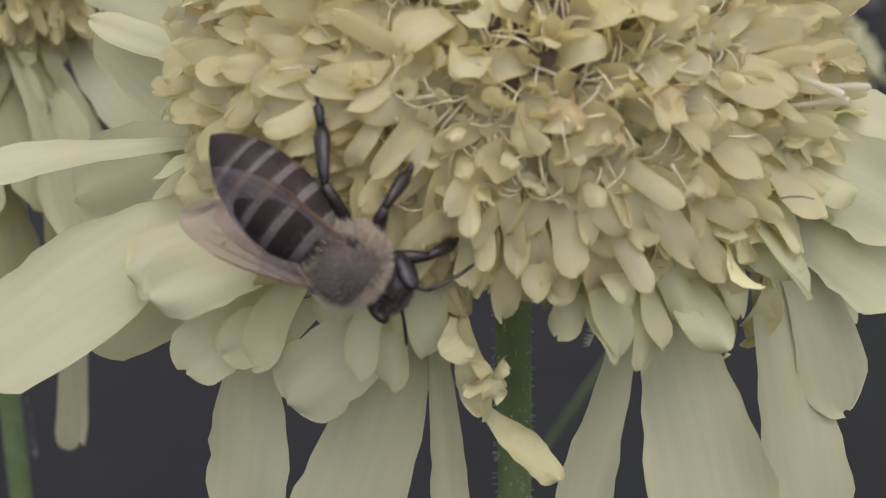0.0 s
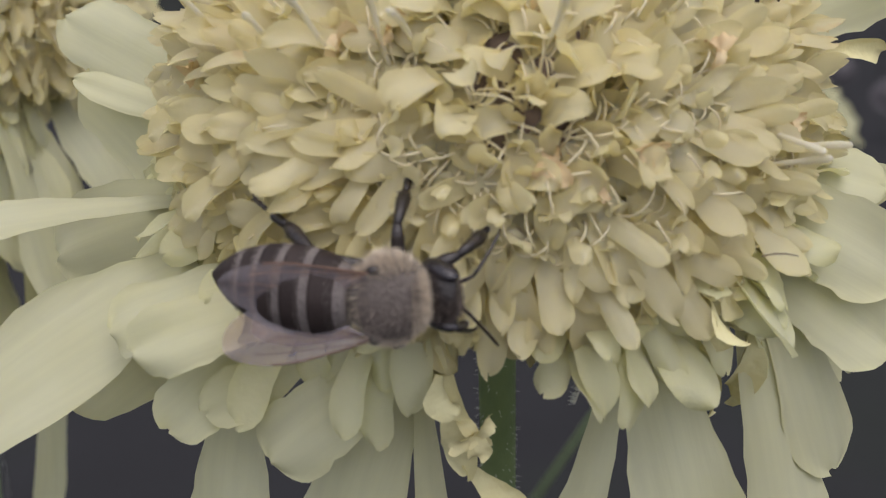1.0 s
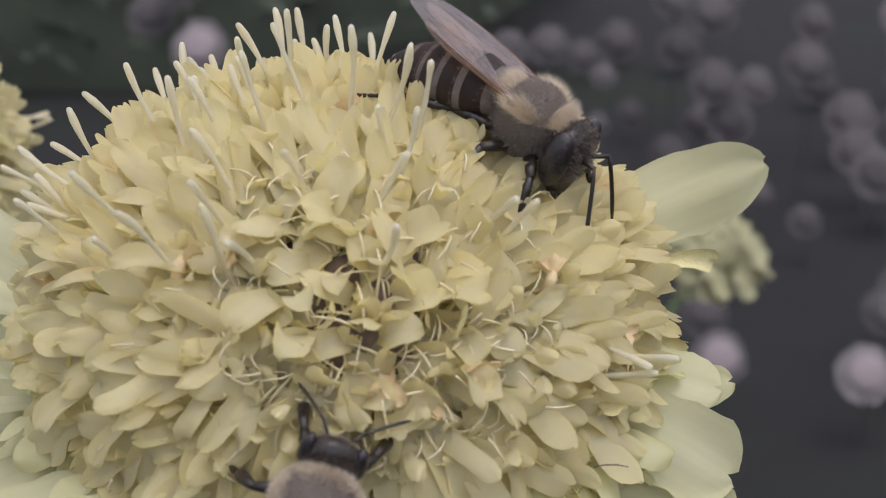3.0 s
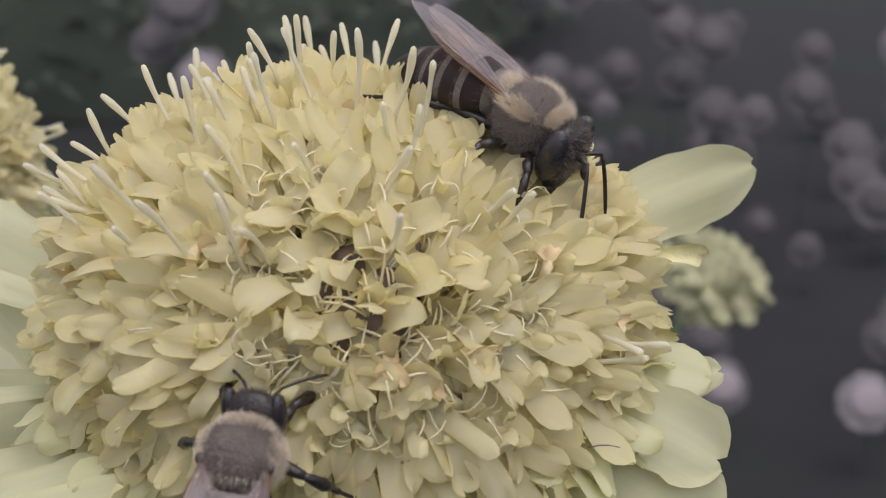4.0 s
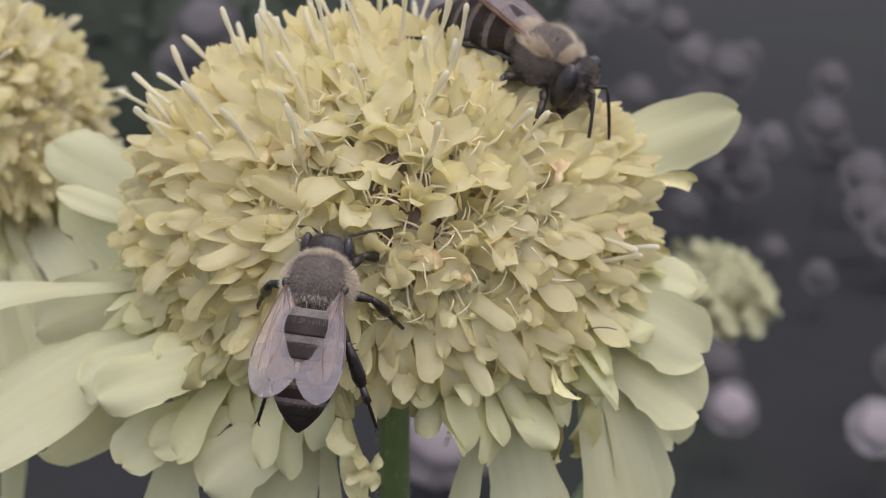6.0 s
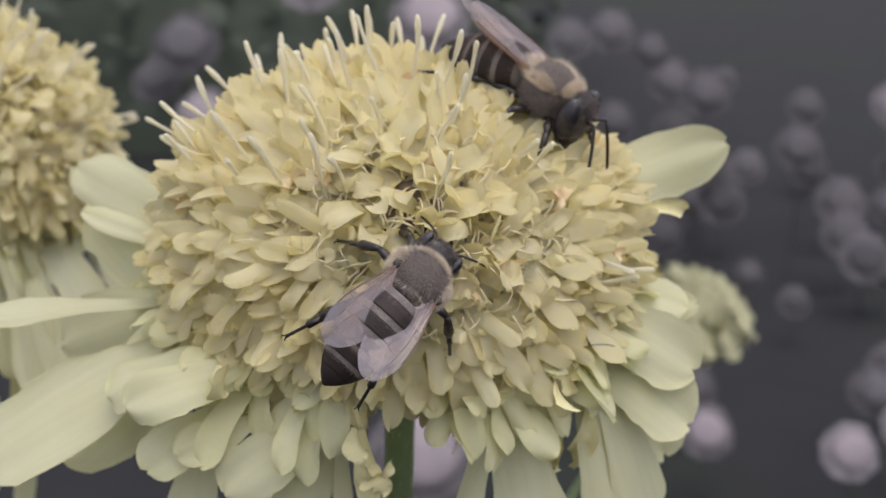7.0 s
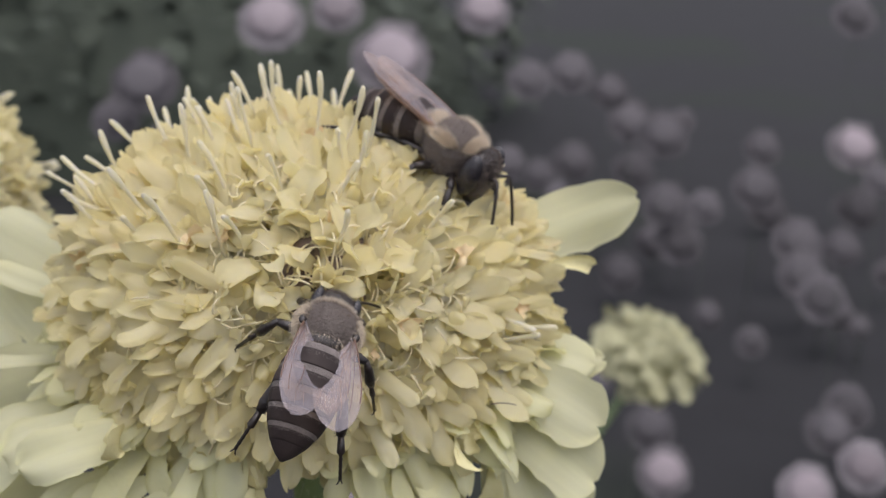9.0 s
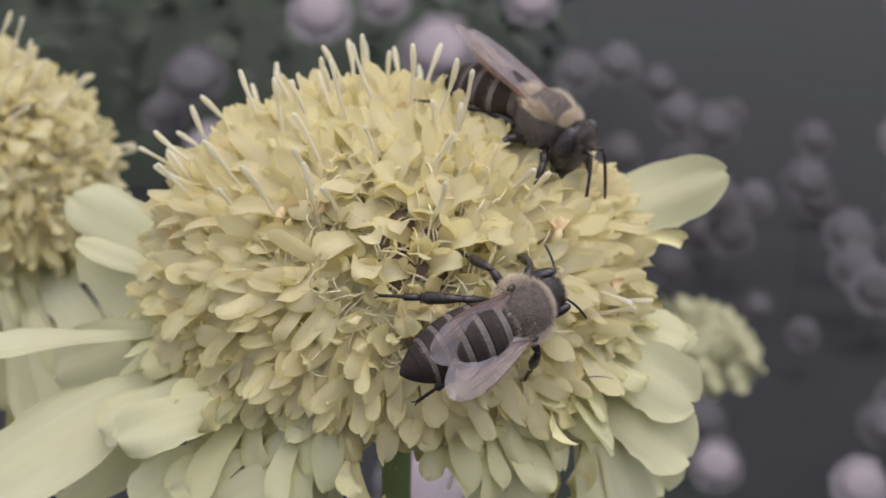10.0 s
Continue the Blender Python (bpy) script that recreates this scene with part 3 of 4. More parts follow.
# withered, curled yellow lobes among the fresh ones: place, turn, length, width
for x, y, z, rx, ry, rz, L, W in ((-11, -15.5, -3.8, 20, 40, -110, 2.3, 2.2), (11, -13.5, -5.0, 60, 20, -60, 3.2, 2.4), (11.6, -12.5, -8.0, 30, 75, -60, 5, 1.7),
                                  (14, -10.5, -8.5, 10, 80, -40, 5, 1.8), (18.5, -2, 4.0, 30, -20, 8, 3.6, 1.3), (-13.5, 0.5, 8.2, 40, -15, 170, 2.6, 1.4),
                                  (-2.2, -16.5, -7.6, 70, 60, -90, 2.4, 1.8)):
    me = Shape().add(*lobe(L, W, 0.5, 0.6, -10, 60, 0.6, 0.5, 0.25, 9, 8, L + x, 0.05, 90)).mesh("withered_lobe", WITHERED)
    put("withered_lobe", me, head, pose(x * MM, y * MM, z * MM, rx, ry, rz), "curled withered yellow lobe")


# small crumpled yellow florets, gone over, between the fresh ones
rnd = random.Random(55)
for x, y, z in ((-11.3, -13.6, -4.8), (11.1, -13.8, -3.7), (12.2, -12.9, -4.9), (18.6, -2.3, -0.7), (-19.6, -5.4, -11.9), (15.1, -10.0, -0.4), (-0.4, -16.7, -11.1), (-16.2, -7.9, -6.7)):
    sh = Shape()
    for k in range(5):
        v, f = lobe(rnd.uniform(1.0, 1.7), rnd.uniform(0.8, 1.3), 0.6, 0.6, rnd.uniform(-80, -20), rnd.uniform(60, 130), 0.5, 0.6, 0.22, 7, 5, k + x, 0.1, rnd.uniform(-40, 40))
        sh.add(v, f, 0, turned("Z", 72 * k + rnd.uniform(-15, 15)))
    put("withered_floret", sh.mesh("withered_floret", CRUMPLED), head, pose(x * MM, y * MM, z * MM, rnd.uniform(40, 90), rnd.uniform(-25, 25), rnd.uniform(-40, 40)), "small crumpled yellow floret")


# dried peach-coloured tips among the florets on top
rnd = random.Random(64)
tips = []
for k in range(5):
    sh = Shape()
    for j in range(3):
        v, f = lobe(rnd.uniform(0.9, 1.5), rnd.uniform(0.6, 1.0), 0.6, 0.6, rnd.uniform(-80, -30), rnd.uniform(60, 150), 0.6, 0.6, 0.2, 6, 4, k + j, 0.1, rnd.uniform(-60, 60))
        sh.add(v, f, 0, turned("Z", 120 * j + rnd.uniform(-30, 30)))
    tips.append(sh.mesh("withered_tip", PEACH))
for k in range(34):
    spot = dome_frame(radians(rnd.uniform(14, 84)), rnd.uniform(0, 6.283), rnd.uniform(1.2, 2.2))
    if spot.translation.z > 0.002 and spot.translation.y < 0.004:
        put("withered_tip", tips[k % 5], head, spot @ turned("Y", rnd.uniform(-40, 40)) @ turned("Z", rnd.uniform(0, 360)), "dried peach-coloured floret tip")

# dark bristles that poke out between the florets
for x, y, z, rz, ry in ((13.6, -14.6, -1.8, 10, 2), (15.4, -11.2, 1.6, 25, 6)):
    me = Shape().add(*tube([(0, 0, 0), (0.6, 0.03, 0.08), (1.2, 0, 0.07), (1.8, -0.06, -0.06)], [0.035, 0.04, 0.035, 0.02], 6)).mesh("bristle", SHADE_BRISTLE)
    put("bristle", me, head, pose(x * MM, y * MM, z * MM, 0, ry, rz), "dark brown bristle")
# short white down along the edge of one hanging lobe
down, rnd = Shape(), random.Random(77)
for k in range(160):
    u = k / 160
    p = Vector((4.6 + 0.5 * math.sin(3 * u), -14.6 - 0.4 * u, -6.0 - 4.2 * u))
    w = Vector((-0.8, rnd.uniform(-0.5, 0.3), rnd.uniform(-0.4, 0.4))).normalized()
    down.add([p + Vector((0, 0, 0.025)), p - Vector((0, 0, 0.025)), p + w * rnd.uniform(0.3, 0.6)], [(0, 1, 2)])
tagged(put("lobe_down", down.mesh("lobe_down", HAIR_WHITE), head, None, "short white hairs on a lobe's edge"), kind="stuff")

# a head of the same plant, far behind


def build_far_flower(m):
    """A head seen from afar: a loose ball of broad pale lobes, coloured darker for shade, on a stem."""
    far = tagged(new("scabious_flower"), "small blurred pale yellow scabious head in the distance", "flower", "scabious flowers")
    put("receptacle", Shape().add(*ball(0, 0, 0, 14, 14, 10, 10, 18)).mesh("receptacle", SHADED_RAY), far)
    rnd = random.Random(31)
    shapes = [Shape().add(*lobe(rnd.uniform(12, 19) if k < 4 else rnd.uniform(5, 8), rnd.uniform(8, 11) if k < 4 else 4, 0.4, 0.6, -30, 55, 0.1, 0.4, 0.3, 7, 6, k)).mesh("ray_lobe", SHADED_RAY) for k in range(8)]
    for i in range(90):
        pol = math.acos(1 - 1.45 * (i + 0.5) / 90)
        low = pol > 1.2
        az = i * 2.399963
        p = Vector((14 * math.sin(pol) * math.cos(az), 14 * math.sin(pol) * math.sin(az), 11 * math.cos(pol))) * MM
        turn = turned("Z", math.degrees(az)) @ turned("Y", math.degrees(pol) - 60 + rnd.uniform(-20, 20))
        put("ray_lobe", shapes[rnd.randrange(4) if low else rnd.randrange(4, 8)], far, Matrix.Translation(p) @ turn @ turned("X", rnd.uniform(-30, 30)))
    put("stem", Shape().add(*tube([(0, 0, -8), (1, 1, -150), (3, 4, -480)], [1.8, 1.5, 1.9], 10)).mesh("stem", STEM), far)
    far.matrix_basis = m
    return far


build_far_flower(Matrix.Translation(at_mm(106.6, 457.9, -173.5)) @ turned("Y", 24) @ turned("X", 14))


# ---- bees (x ahead, z up, millimetres, origin in the thorax) ----
def fur(rnd, count, centre, radii, length, keep, width=0.035, sweep=-0.5):
    """Fine hairs on an ellipsoid; keep(direction) says where they grow."""
    shape, c = Shape(), Vector(centre)
    made = 0
    while made < count:
        d = Vector((rnd.gauss(0, 1), rnd.gauss(0, 1), rnd.gauss(0, 1))).normalized()
        if not keep(d):
            continue
        made += 1
        p = c + Vector((d.x * radii[0], d.y * radii[1], d.z * radii[2])) * 0.98
        n = Vector((d.x / radii[0], d.y / radii[1], d.z / radii[2])).normalized()
        w = (n + Vector((sweep * rnd.uniform(0.3, 1), rnd.uniform(-.35, .35), rnd.uniform(-.35, .35)))).normalized()
        s = w.cross(Vector((rnd.gauss(0, 1), rnd.gauss(0, 1), rnd.gauss(0, 1)))).normalized() * width
        L = length * rnd.uniform(0.6, 1.2)
        mid = p + w * L * 0.55
        tip = p + w * L + Vector((sweep * 0.15, 0, -0.08)) * L
        shape.add([p - s, p + s, mid + s * 0.6, mid - s * 0.6, tip], [(0, 1, 2, 3), (3, 2, 4)])
    return shape


def shell(profile, sides=20, flat=0.88, slots=None):
    """A body of rings along x: (x, z, radius)."""
    shape = Shape()
    verts = []
    for x, z, r in profile:
        for k in range(sides):
            a = 2 * math.pi * k / sides
            verts.append((x, r * math.cos(a), z + r * flat * math.sin(a)))
    for i in range(len(profile) - 1):
        faces = [(i * sides + k, i * sides + (k + 1) % sides, (i + 1) * sides + (k + 1) % sides, (i + 1) * sides + k) for k in range(sides)]
        shape.f += faces
        shape.s += [slots[i] if slots else 0] * sides
    shape.v = verts
    shape.f += [tuple(range(sides))[::-1], tuple(range((len(profile) - 1) * sides, len(profile) * sides))]
    shape.s += [slots[0] if slots else 0, slots[-1] if slots else 0]
    return shape


def wing_outline(L, W, u):
    """Front and rear edge of a wing at the share u of its length."""
    front, rear, mid = 0.1 * W * math.sin(math.pi * u), -W * math.sin(math.pi / 2 * min(1, u / 0.66)) ** 1.1, -0.44 * W
    a, b = max(0.0, (u - 0.5) / 0.5), max(0.0, (u - 0.66) / 0.34)
    return mid + (front - mid) * max(0.0, 1 - a ** 2.6) ** 0.5, mid + (rear - mid) * max(0.0, 1 - b ** 2) ** 0.5


def build_wing(bee, name, side, L, W, m):
    """A wing along -x: membrane, with veins standing a little proud. side: 1 left, -1 right."""
    n, k, th = 26, 8, 0.012
    shape, top, low = Shape(), [], []
    for i in range(n + 1):
        u = 0.5 - 0.5 * math.cos(math.pi * i / n)
        f, r = wing_outline(L, W, u)
        for j in range(k + 1):
            v = j / k
            y = (f + (r - f) * v) * side
            z = 0.05 * math.sin(v * 9 + u * 6) - 0.22 * v * u
            top.append((-L * u, -y, z + th))
            low.append((-L * u, -y, z - th))
    faces, c = [], len(top)
    for i in range(n):
        for j in range(k):
            a, b = i * (k + 1) + j, i * (k + 1) + j + 1
            faces += [(a, b, b + k + 1, a + k + 1), (c + a, c + a + k + 1, c + b + k + 1, c + b)]
    shape.add(top + low, faces)
    wing = put(name, shape.mesh(name, MEMBRANE), bee, m, "clear brown-veined wing")
    veins = Shape()

    def vein(pairs, r):
        pts = []
        for u, v in pairs:
            f, rr = wing_outline(L, W, u)
            pts.append((-L * u, -(f + (rr - f) * v) * side, 0.05 * math.sin(v * 9 + u * 6) - 0.22 * v * u))
        veins.add(*tube(pts, [r] * len(pts), 4))

    vein([(u / 14, 0.02) for u in range(11)], 0.045)
    vein([(u / 12 * 0.8, 0.12 + 0.10 * (u / 12)) for u in range(13)], 0.024)
    vein([(0.05, .1), (0.25, .42), (0.45, .5), (0.62, .45), (0.75, .40)], 0.018)
    vein([(0.05, .2), (0.3, .72), (0.5, .8), (0.66, .9)], 0.018)
    for u, a, b in ((0.36, 0.15, 0.46), (0.5, 0.17, 0.5), (0.64, 0.18, 0.45), (0.42, .5, .78), (0.58, .48, .85)):
        vein([(u, a), (u + 0.03, (a + b) / 2), (u, b)], 0.014)
    vein([(0.62, .45), (0.75, .6), (0.86, .72)], 0.014)
    vein([(0.75, .40), (0.88, .45)], 0.014)
    put("vein_network", veins.mesh("vein_network", VEIN), wing)
    return wing


def build_leg(bee, side, hip, yaw, lift, knee, ankle, sizes, hind=False):
    """A leg in three pieces; yaw: degrees ahead(+) of straight out; lift, knee, ankle: bends in the leg's own plane."""
    f, t, s = sizes
    m = (Matrix.Translation(Vector((hip[0], hip[1] * side, hip[2])) * MM) @ turned("Z", side * (90 - yaw)) @ turned("Y", -lift))
    femur = Shape().add(*tube([(0, 0, 0), (f * .3, 0, 0.05), (f * .7, 0, 0.05), (f, 0, 0)], [0.22, 0.34, 0.33, 0.22], 8))
    leg = put("leg", femur.mesh("leg", CHITIN), bee, m, "dark jointed leg")
    k1 = Matrix.Translation((f * MM, 0, 0)) @ turned("Y", knee)
    w = 1.22 if hind else 1.0
    tibia = Shape().add(*tube([(-0.05, 0, 0), (t * .35, 0, 0.02), (t * .8, 0, 0), (t, 0, 0)], [0.19, 0.28 * w, 0.36 * w, 0.25 * w], 8, 1.0 / w))
    rnd = random.Random(5)
    for _ in range(70 if hind else 30):
        x, a = rnd.uniform(0.1, t), rnd.uniform(0, 6.283)
        d = Vector((0.3, math.cos(a), math.sin(a))).normalized()
        p = Vector((x, 0.22 * math.cos(a), 0.22 * math.sin(a)))
        tibia.add([p + Vector((-.02, 0, 0)), p + Vector((.02, 0, 0)), p + d * 0.4], [(0, 1, 2)])
    put("tibia", tibia.mesh("tibia", CHITIN), leg, k1)
    k2 = k1 @ Matrix.Translation((t * MM, 0, 0)) @ turned("Y", ankle)
    x, pts, rad = 0.0, [], []
    for i in range(5):
        step = s * (0.44 if i == 0 else 0.14)
        wide = (0.27 if hind else 0.20) if i == 0 else 0.13
        pts += [(x, 0, -0.02 * i), (x + step * 0.85, 0, -0.02 * i - 0.01)]
        rad += [wide * 0.75, wide]
        x += step
    tarsus = Shape().add(*tube(pts, rad, 7))
    for y in (-1, 1):
        tarsus.add(*tube([(x - .1, 0, -.08), (x + .18, y * .14, -.1), (x + .3, y * .2, -.28)], [.06, .05, .02], 5))
    put("tarsus", tarsus.mesh("tarsus", CHITIN), leg, k2)
    return leg


def wing_pose(s, hind, spread, lift, roll, chest=1.0):
    """How a wing sits on the thorax; s: -1 right, 1 left."""
    x, y, z = (-1.1, 1.5, 0.85) if hind else (-0.5, 1.6, 1.0)
    return (Matrix.Translation((x * MM * chest, s * y * MM * chest, z * MM * chest)) @ turned("Z", -s * (spread * 0.55 + 2 if hind else spread))
            @ turned("Y", lift - 3 if hind else lift) @ turned("X", s * roll))


def belly_pose(sag, chest=1.0):
    """How the abdomen hangs on the thorax: bent down by sag degrees."""
    return Matrix.Translation((-1.7 * chest * MM, 0, 0.25 * MM)) @ turned("Y", -sag)


def build_bee(label, wings, legs, seed, antennae=((28, 20), (28, 20)), nod=25, sag=8, big=1.0, span=7.0, chest=1.0, nap=0.5, fringe=-0.3):
    rnd = random.Random(seed)
    bee = tagged(new("honey_bee"), label, "bee", "honey bees")
    # thorax
    cm = Matrix.Diagonal((chest, chest, chest, 1))
    thorax = Shape().add(*ball(0, 0, 0, 1.75, 2.0, 1.75, 14, 22), 0, cm).add(*ball(0.1, 0, -0.6, 1.7, 1.6, 1.5, 8, 14), 0, cm)
    put("thorax", thorax.mesh("thorax", DORSUM), bee, None, "dark thorax with a bald grey-brown back")
    put("scutellum", Shape().add(*ball(-1.4, 0, 0.62, 0.62, 1.15, 0.6, 8, 14), 0, cm).mesh("scutellum", CHITIN), bee, None, "dark shiny plate behind the thorax")
    for s in (-1, 1):
        put("tegula", Shape().add(*ball(-0.55, s * 1.72, 0.95, 0.34, 0.26, 0.2, 7, 10), 0, cm).mesh("tegula", CHITIN), bee, None, "small dark scale over a wing's root")
    size = (1.75 * chest, 2.0 * chest, 1.75 * chest)
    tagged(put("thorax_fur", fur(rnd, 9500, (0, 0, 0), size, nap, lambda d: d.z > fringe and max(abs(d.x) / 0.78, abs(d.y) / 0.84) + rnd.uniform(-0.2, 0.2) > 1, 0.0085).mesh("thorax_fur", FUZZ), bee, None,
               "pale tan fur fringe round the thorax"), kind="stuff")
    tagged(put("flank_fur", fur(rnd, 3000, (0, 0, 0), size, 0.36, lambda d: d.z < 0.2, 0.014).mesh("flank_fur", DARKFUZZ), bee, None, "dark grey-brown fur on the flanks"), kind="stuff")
    tagged(put("back_fur", fur(rnd, 2600, (0, 0, 0), size, 0.32, lambda d: d.z > 0.3, 0.01).mesh("back_fur", GREYFUZZ), bee, None, "short grey nap on the back"), kind="stuff")
    # head hangs at the front
    hm = Matrix.Translation((1.8 * chest * MM, 0, -0.3 * MM)) @ turned("Y", nod) @ Matrix.Diagonal((big, big, big, 1))
    hd = Shape().add(*ball(0.6, 0, -0.15, 0.95, 1.78, 1.55, 12, 20)).add(*ball(0.75, 0, -1.25, 0.6, 0.95, 0.9, 8, 14))
    hd.add(*tube([(0.75, 0, -1.9), (0.8, 0.0, -2.25), (0.8, 0, -2.6)], [0.5, 0.35, 0.12], 8))
    hob = put("head", hd.mesh("head", CHITIN), bee, hm, "dark triangular head")
    for s in (-1, 1):
        put("compound_eye", Shape().add(*ball(0.62, s * 1.42, 0.0, 0.66, 0.50, 1.36, 12, 16)).mesh("eye", EYE), hob, None, "glossy black compound eye")
        put("mandible", Shape().add(*tube([(0.8, s * .5, -1.8), (0.95, s * .4, -2.3), (0.85, s * .08, -2.62)], [.22, .2, .06], 6)).mesh("mandible", CHITIN), hob)
        spread, rise = antennae[0 if s < 0 else 1]
        c1, s1 = math.cos(radians(spread)), math.sin(radians(spread)) * s
        p0 = Vector((1.35, s * 0.35, 0.05))
        p1 = p0 + Vector((0.9 * c1, 0.9 * s1 * 1.2, 0.9 if rise > -20 else 0.25))
        d = Vector((c1, s1, 1.6 * math.sin(radians(rise)) - 0.3)).normalized()
        feeler = Shape().add(*tube([p0, p0.lerp(p1, .5), p1], [.1, .11, .1], 7))
        pts = [p1 + d * 2.9 * i / 8 + Vector((0, 0, -0.5 * (i / 8) ** 2)) for i in range(9)]
        feeler.add(*tube(pts, [.08, .095, .1, .1, .1, .1, .1, .095, .06], 7))
        put("antenna", feeler.mesh("antenna", CHITIN), hob)
    tagged(put("face_fur", fur(rnd, 2600, (0.6, 0, -0.1), (0.95, 1.7, 1.5), 0.27, lambda d: abs(d.y) < 0.78, 0.013, 0.2).mesh("face_fur", BROWNFUZZ), hob), kind="stuff")
    # abdomen of overlapping plates, each with a pale band at its front
    am, belly = belly_pose(sag, chest), []
    def girth(x):
        if x < 2.6:
            return 2.1 * (1 - 0.36 * ((2.6 - x) / 2.6) ** 2.2)
        return 2.1 * max(0.02, 1 - ((x - 2.6) / 4.6) ** 2) ** 0.72
    belly.append(put("waist", Shape().add(*tube([(0.5, 0, 0.1), (-0.2, 0, 0), (-0.9, 0, 0)], [.45, .4, .9], 10)).mesh("waist", CHITIN), bee, am))
    cuts = [0.15, 1.5, 2.85, 4.1, 5.15, 6.1, 7.1]
    for i in range(6):
        a, b = cuts[i], cuts[i + 1]
        prof, slots = [], []
        for j in range(11):
            u = j / 10
            x = a - 0.1 + (b - a + 0.2) * u
            prof.append((-x, -0.012 * x * x, girth(x) * (1.0 + 0.035 * u)))
        for j in range(10):
            slots.append(1 if i < 5 and j < (4 if i else 3) else 0)
        belly.append(put("abdomen_plate", shell(prof, 24, 0.86, slots).mesh("abdomen_plate", TERGITE, BAND), bee, am, "dark brown abdomen plate with a pale band" if i < 5 else "dark pointed tail plate"))
    belt = Shape()
    for i in range(5):
        for _ in range(1100 if i < 3 else 700):
            x, a = -(cuts[i] + rnd.uniform(0.0, 0.5) * (cuts[i + 1] - cuts[i])), rnd.uniform(-0.5, math.pi + 0.5)
            r = girth(-x) * 1.0
            p = Vector((x, r * math.cos(a), -0.012 * x * x + r * 0.86 * math.sin(a)))
            n = Vector((-0.9, math.cos(a) * 0.55, math.sin(a) * 0.55)).normalized()
            s = Vector((0, -math.sin(a), math.cos(a))) * 0.011
            belt.add([p - s, p + s, p + n * rnd.uniform(0.08, 0.22)], [(0, 1, 2)])
    belly.append(tagged(put("band_hair", belt.mesh("band_hair", BAND), bee, am, "short pale hair bands"), kind="stuff"))
    # wings: spread, lift and roll of each side, right then left
    flaps = []
    for s, (spread, lift, roll) in zip((-1, 1), wings):
        for hind in (False, True):
            wing = build_wing(bee, "hindwing" if hind else "forewing", -s, span * (0.74 if hind else 1), 1.9 if hind else 2.7, wing_pose(s, hind, spread, lift, roll, chest))
            flaps.append((wing, s, hind, lift, roll))
    made = []
    for s, sets in zip((-1, 1), legs):
        for (hip, sizes, hind), (yaw, lift, knee, ankle) in zip((((1.1, 0.8, -1.3), (2.0, 1.9, 2.0), False), ((0.1, 0.9, -1.4), (2.2, 2.1, 2.4), False),
                                                               ((-1.0, 0.9, -1.2), (2.7, 2.9, 2.8), True)), sets):
            made.append(build_leg(bee, s, hip, yaw, lift, knee, ankle, sizes, hind))
    return bee, made, flaps, belly


TREAD = ((58, -14, 50, 20), (-5, 6, 70, 0), (-68, 14, 60, -10))
CLING = ((35, -10, 60, 20), (-25, -5, 70, 0), (-78, -4, 14, 8))
LEGS = ((50, 20, 70, 10), (-5, 25, 75, 0), (-45, 30, 65, -10))
walker, walker_legs, walker_wings, walker_belly = build_bee("dark brown honey bee with pale banded abdomen crawling over the florets", ((20, 9, 8), (23, 9, 8)), (TREAD, TREAD), 3, ((52, 20), (40, 10)), nod=48, big=0.88)
feeder, *_ = build_bee("furry dark honey bee feeding head down on top of the flower", ((9.7, 13.6, 0), (4.5, 6.7, 0)), (CLING, LEGS), 4, ((25, -70), (35, -60)), nod=-2, sag=12.5, big=1.2, span=8.0, chest=1.13, nap=0.95, fringe=0.36)


# ---- far blossom shapes in place of blurred highlights ----
def bokeh_mesh(petals):
    """A flower-shaped stand-in for a blurred highlight: a ring of rounded petals, or its domed middle."""
    shape, rnd = Shape(), random.Random(2)
    if petals:
        for k in range(11):
            v, f = lobe(0.58, 0.62, 0.5, 0.6, rnd.uniform(-10, 15), 20, 0.1, 0.2, 0.05, 5, 4, k)
            shape.add(v, f, 0, turned("Z", 360 * k / 11) @ Matrix.Translation((0.4, 0, 0)))
    else:
        v, f = ball(0, 0, 0.03, 0.64, 0.64, 0.24, 8, 18)
        shape.add([(x * (1 + rnd.uniform(-.06, .06)), y * (1 + rnd.uniform(-.06, .06)), z) for x, y, z in v], f)
    return shape


MIDDLE = {True: bokeh_mesh(False).mesh("blossom_middle", PALE), False: bokeh_mesh(False).mesh("blossom_middle", GREY)}
PETALS = {True: bokeh_mesh(True).mesh("petals", MID), False: bokeh_mesh(True).mesh("petals", GREY)}


def add_bokeh_disc(x, y, z, r, bright):
    """A round flower-shaped disc on a thin stalk, metres away, standing in for a blurred highlight."""
    ob = tagged(new("distant_blossom"), "pale pinkish blossom-shaped disc standing in for a blurred highlight, on a thin stalk, far out of focus" if bright else "dim grey blossom-shaped disc standing in for a faint blurred highlight, on a thin stalk, far out of focus",
                "flower", "distant blossoms")
    z = max(z, 0.06)
    ob.matrix_basis = Matrix.Translation((x, y, 0))
    s = r / MM
    face = Matrix.Translation((0, 0, z)) @ turned("X", 52) @ Matrix.Diagonal((s, s, s, 1))
    put("blossom_middle", MIDDLE[bright], ob, face)
    put("petals", PETALS[bright], ob, face)
    me = Shape().add(*tube([(0, 6, -10), (3, 5, z * 500), (0, 4, z * 1000)], [0.7, 0.55, 0.45], 5)).mesh("stalk", FOLIAGE)
    put("stalk", me, ob)


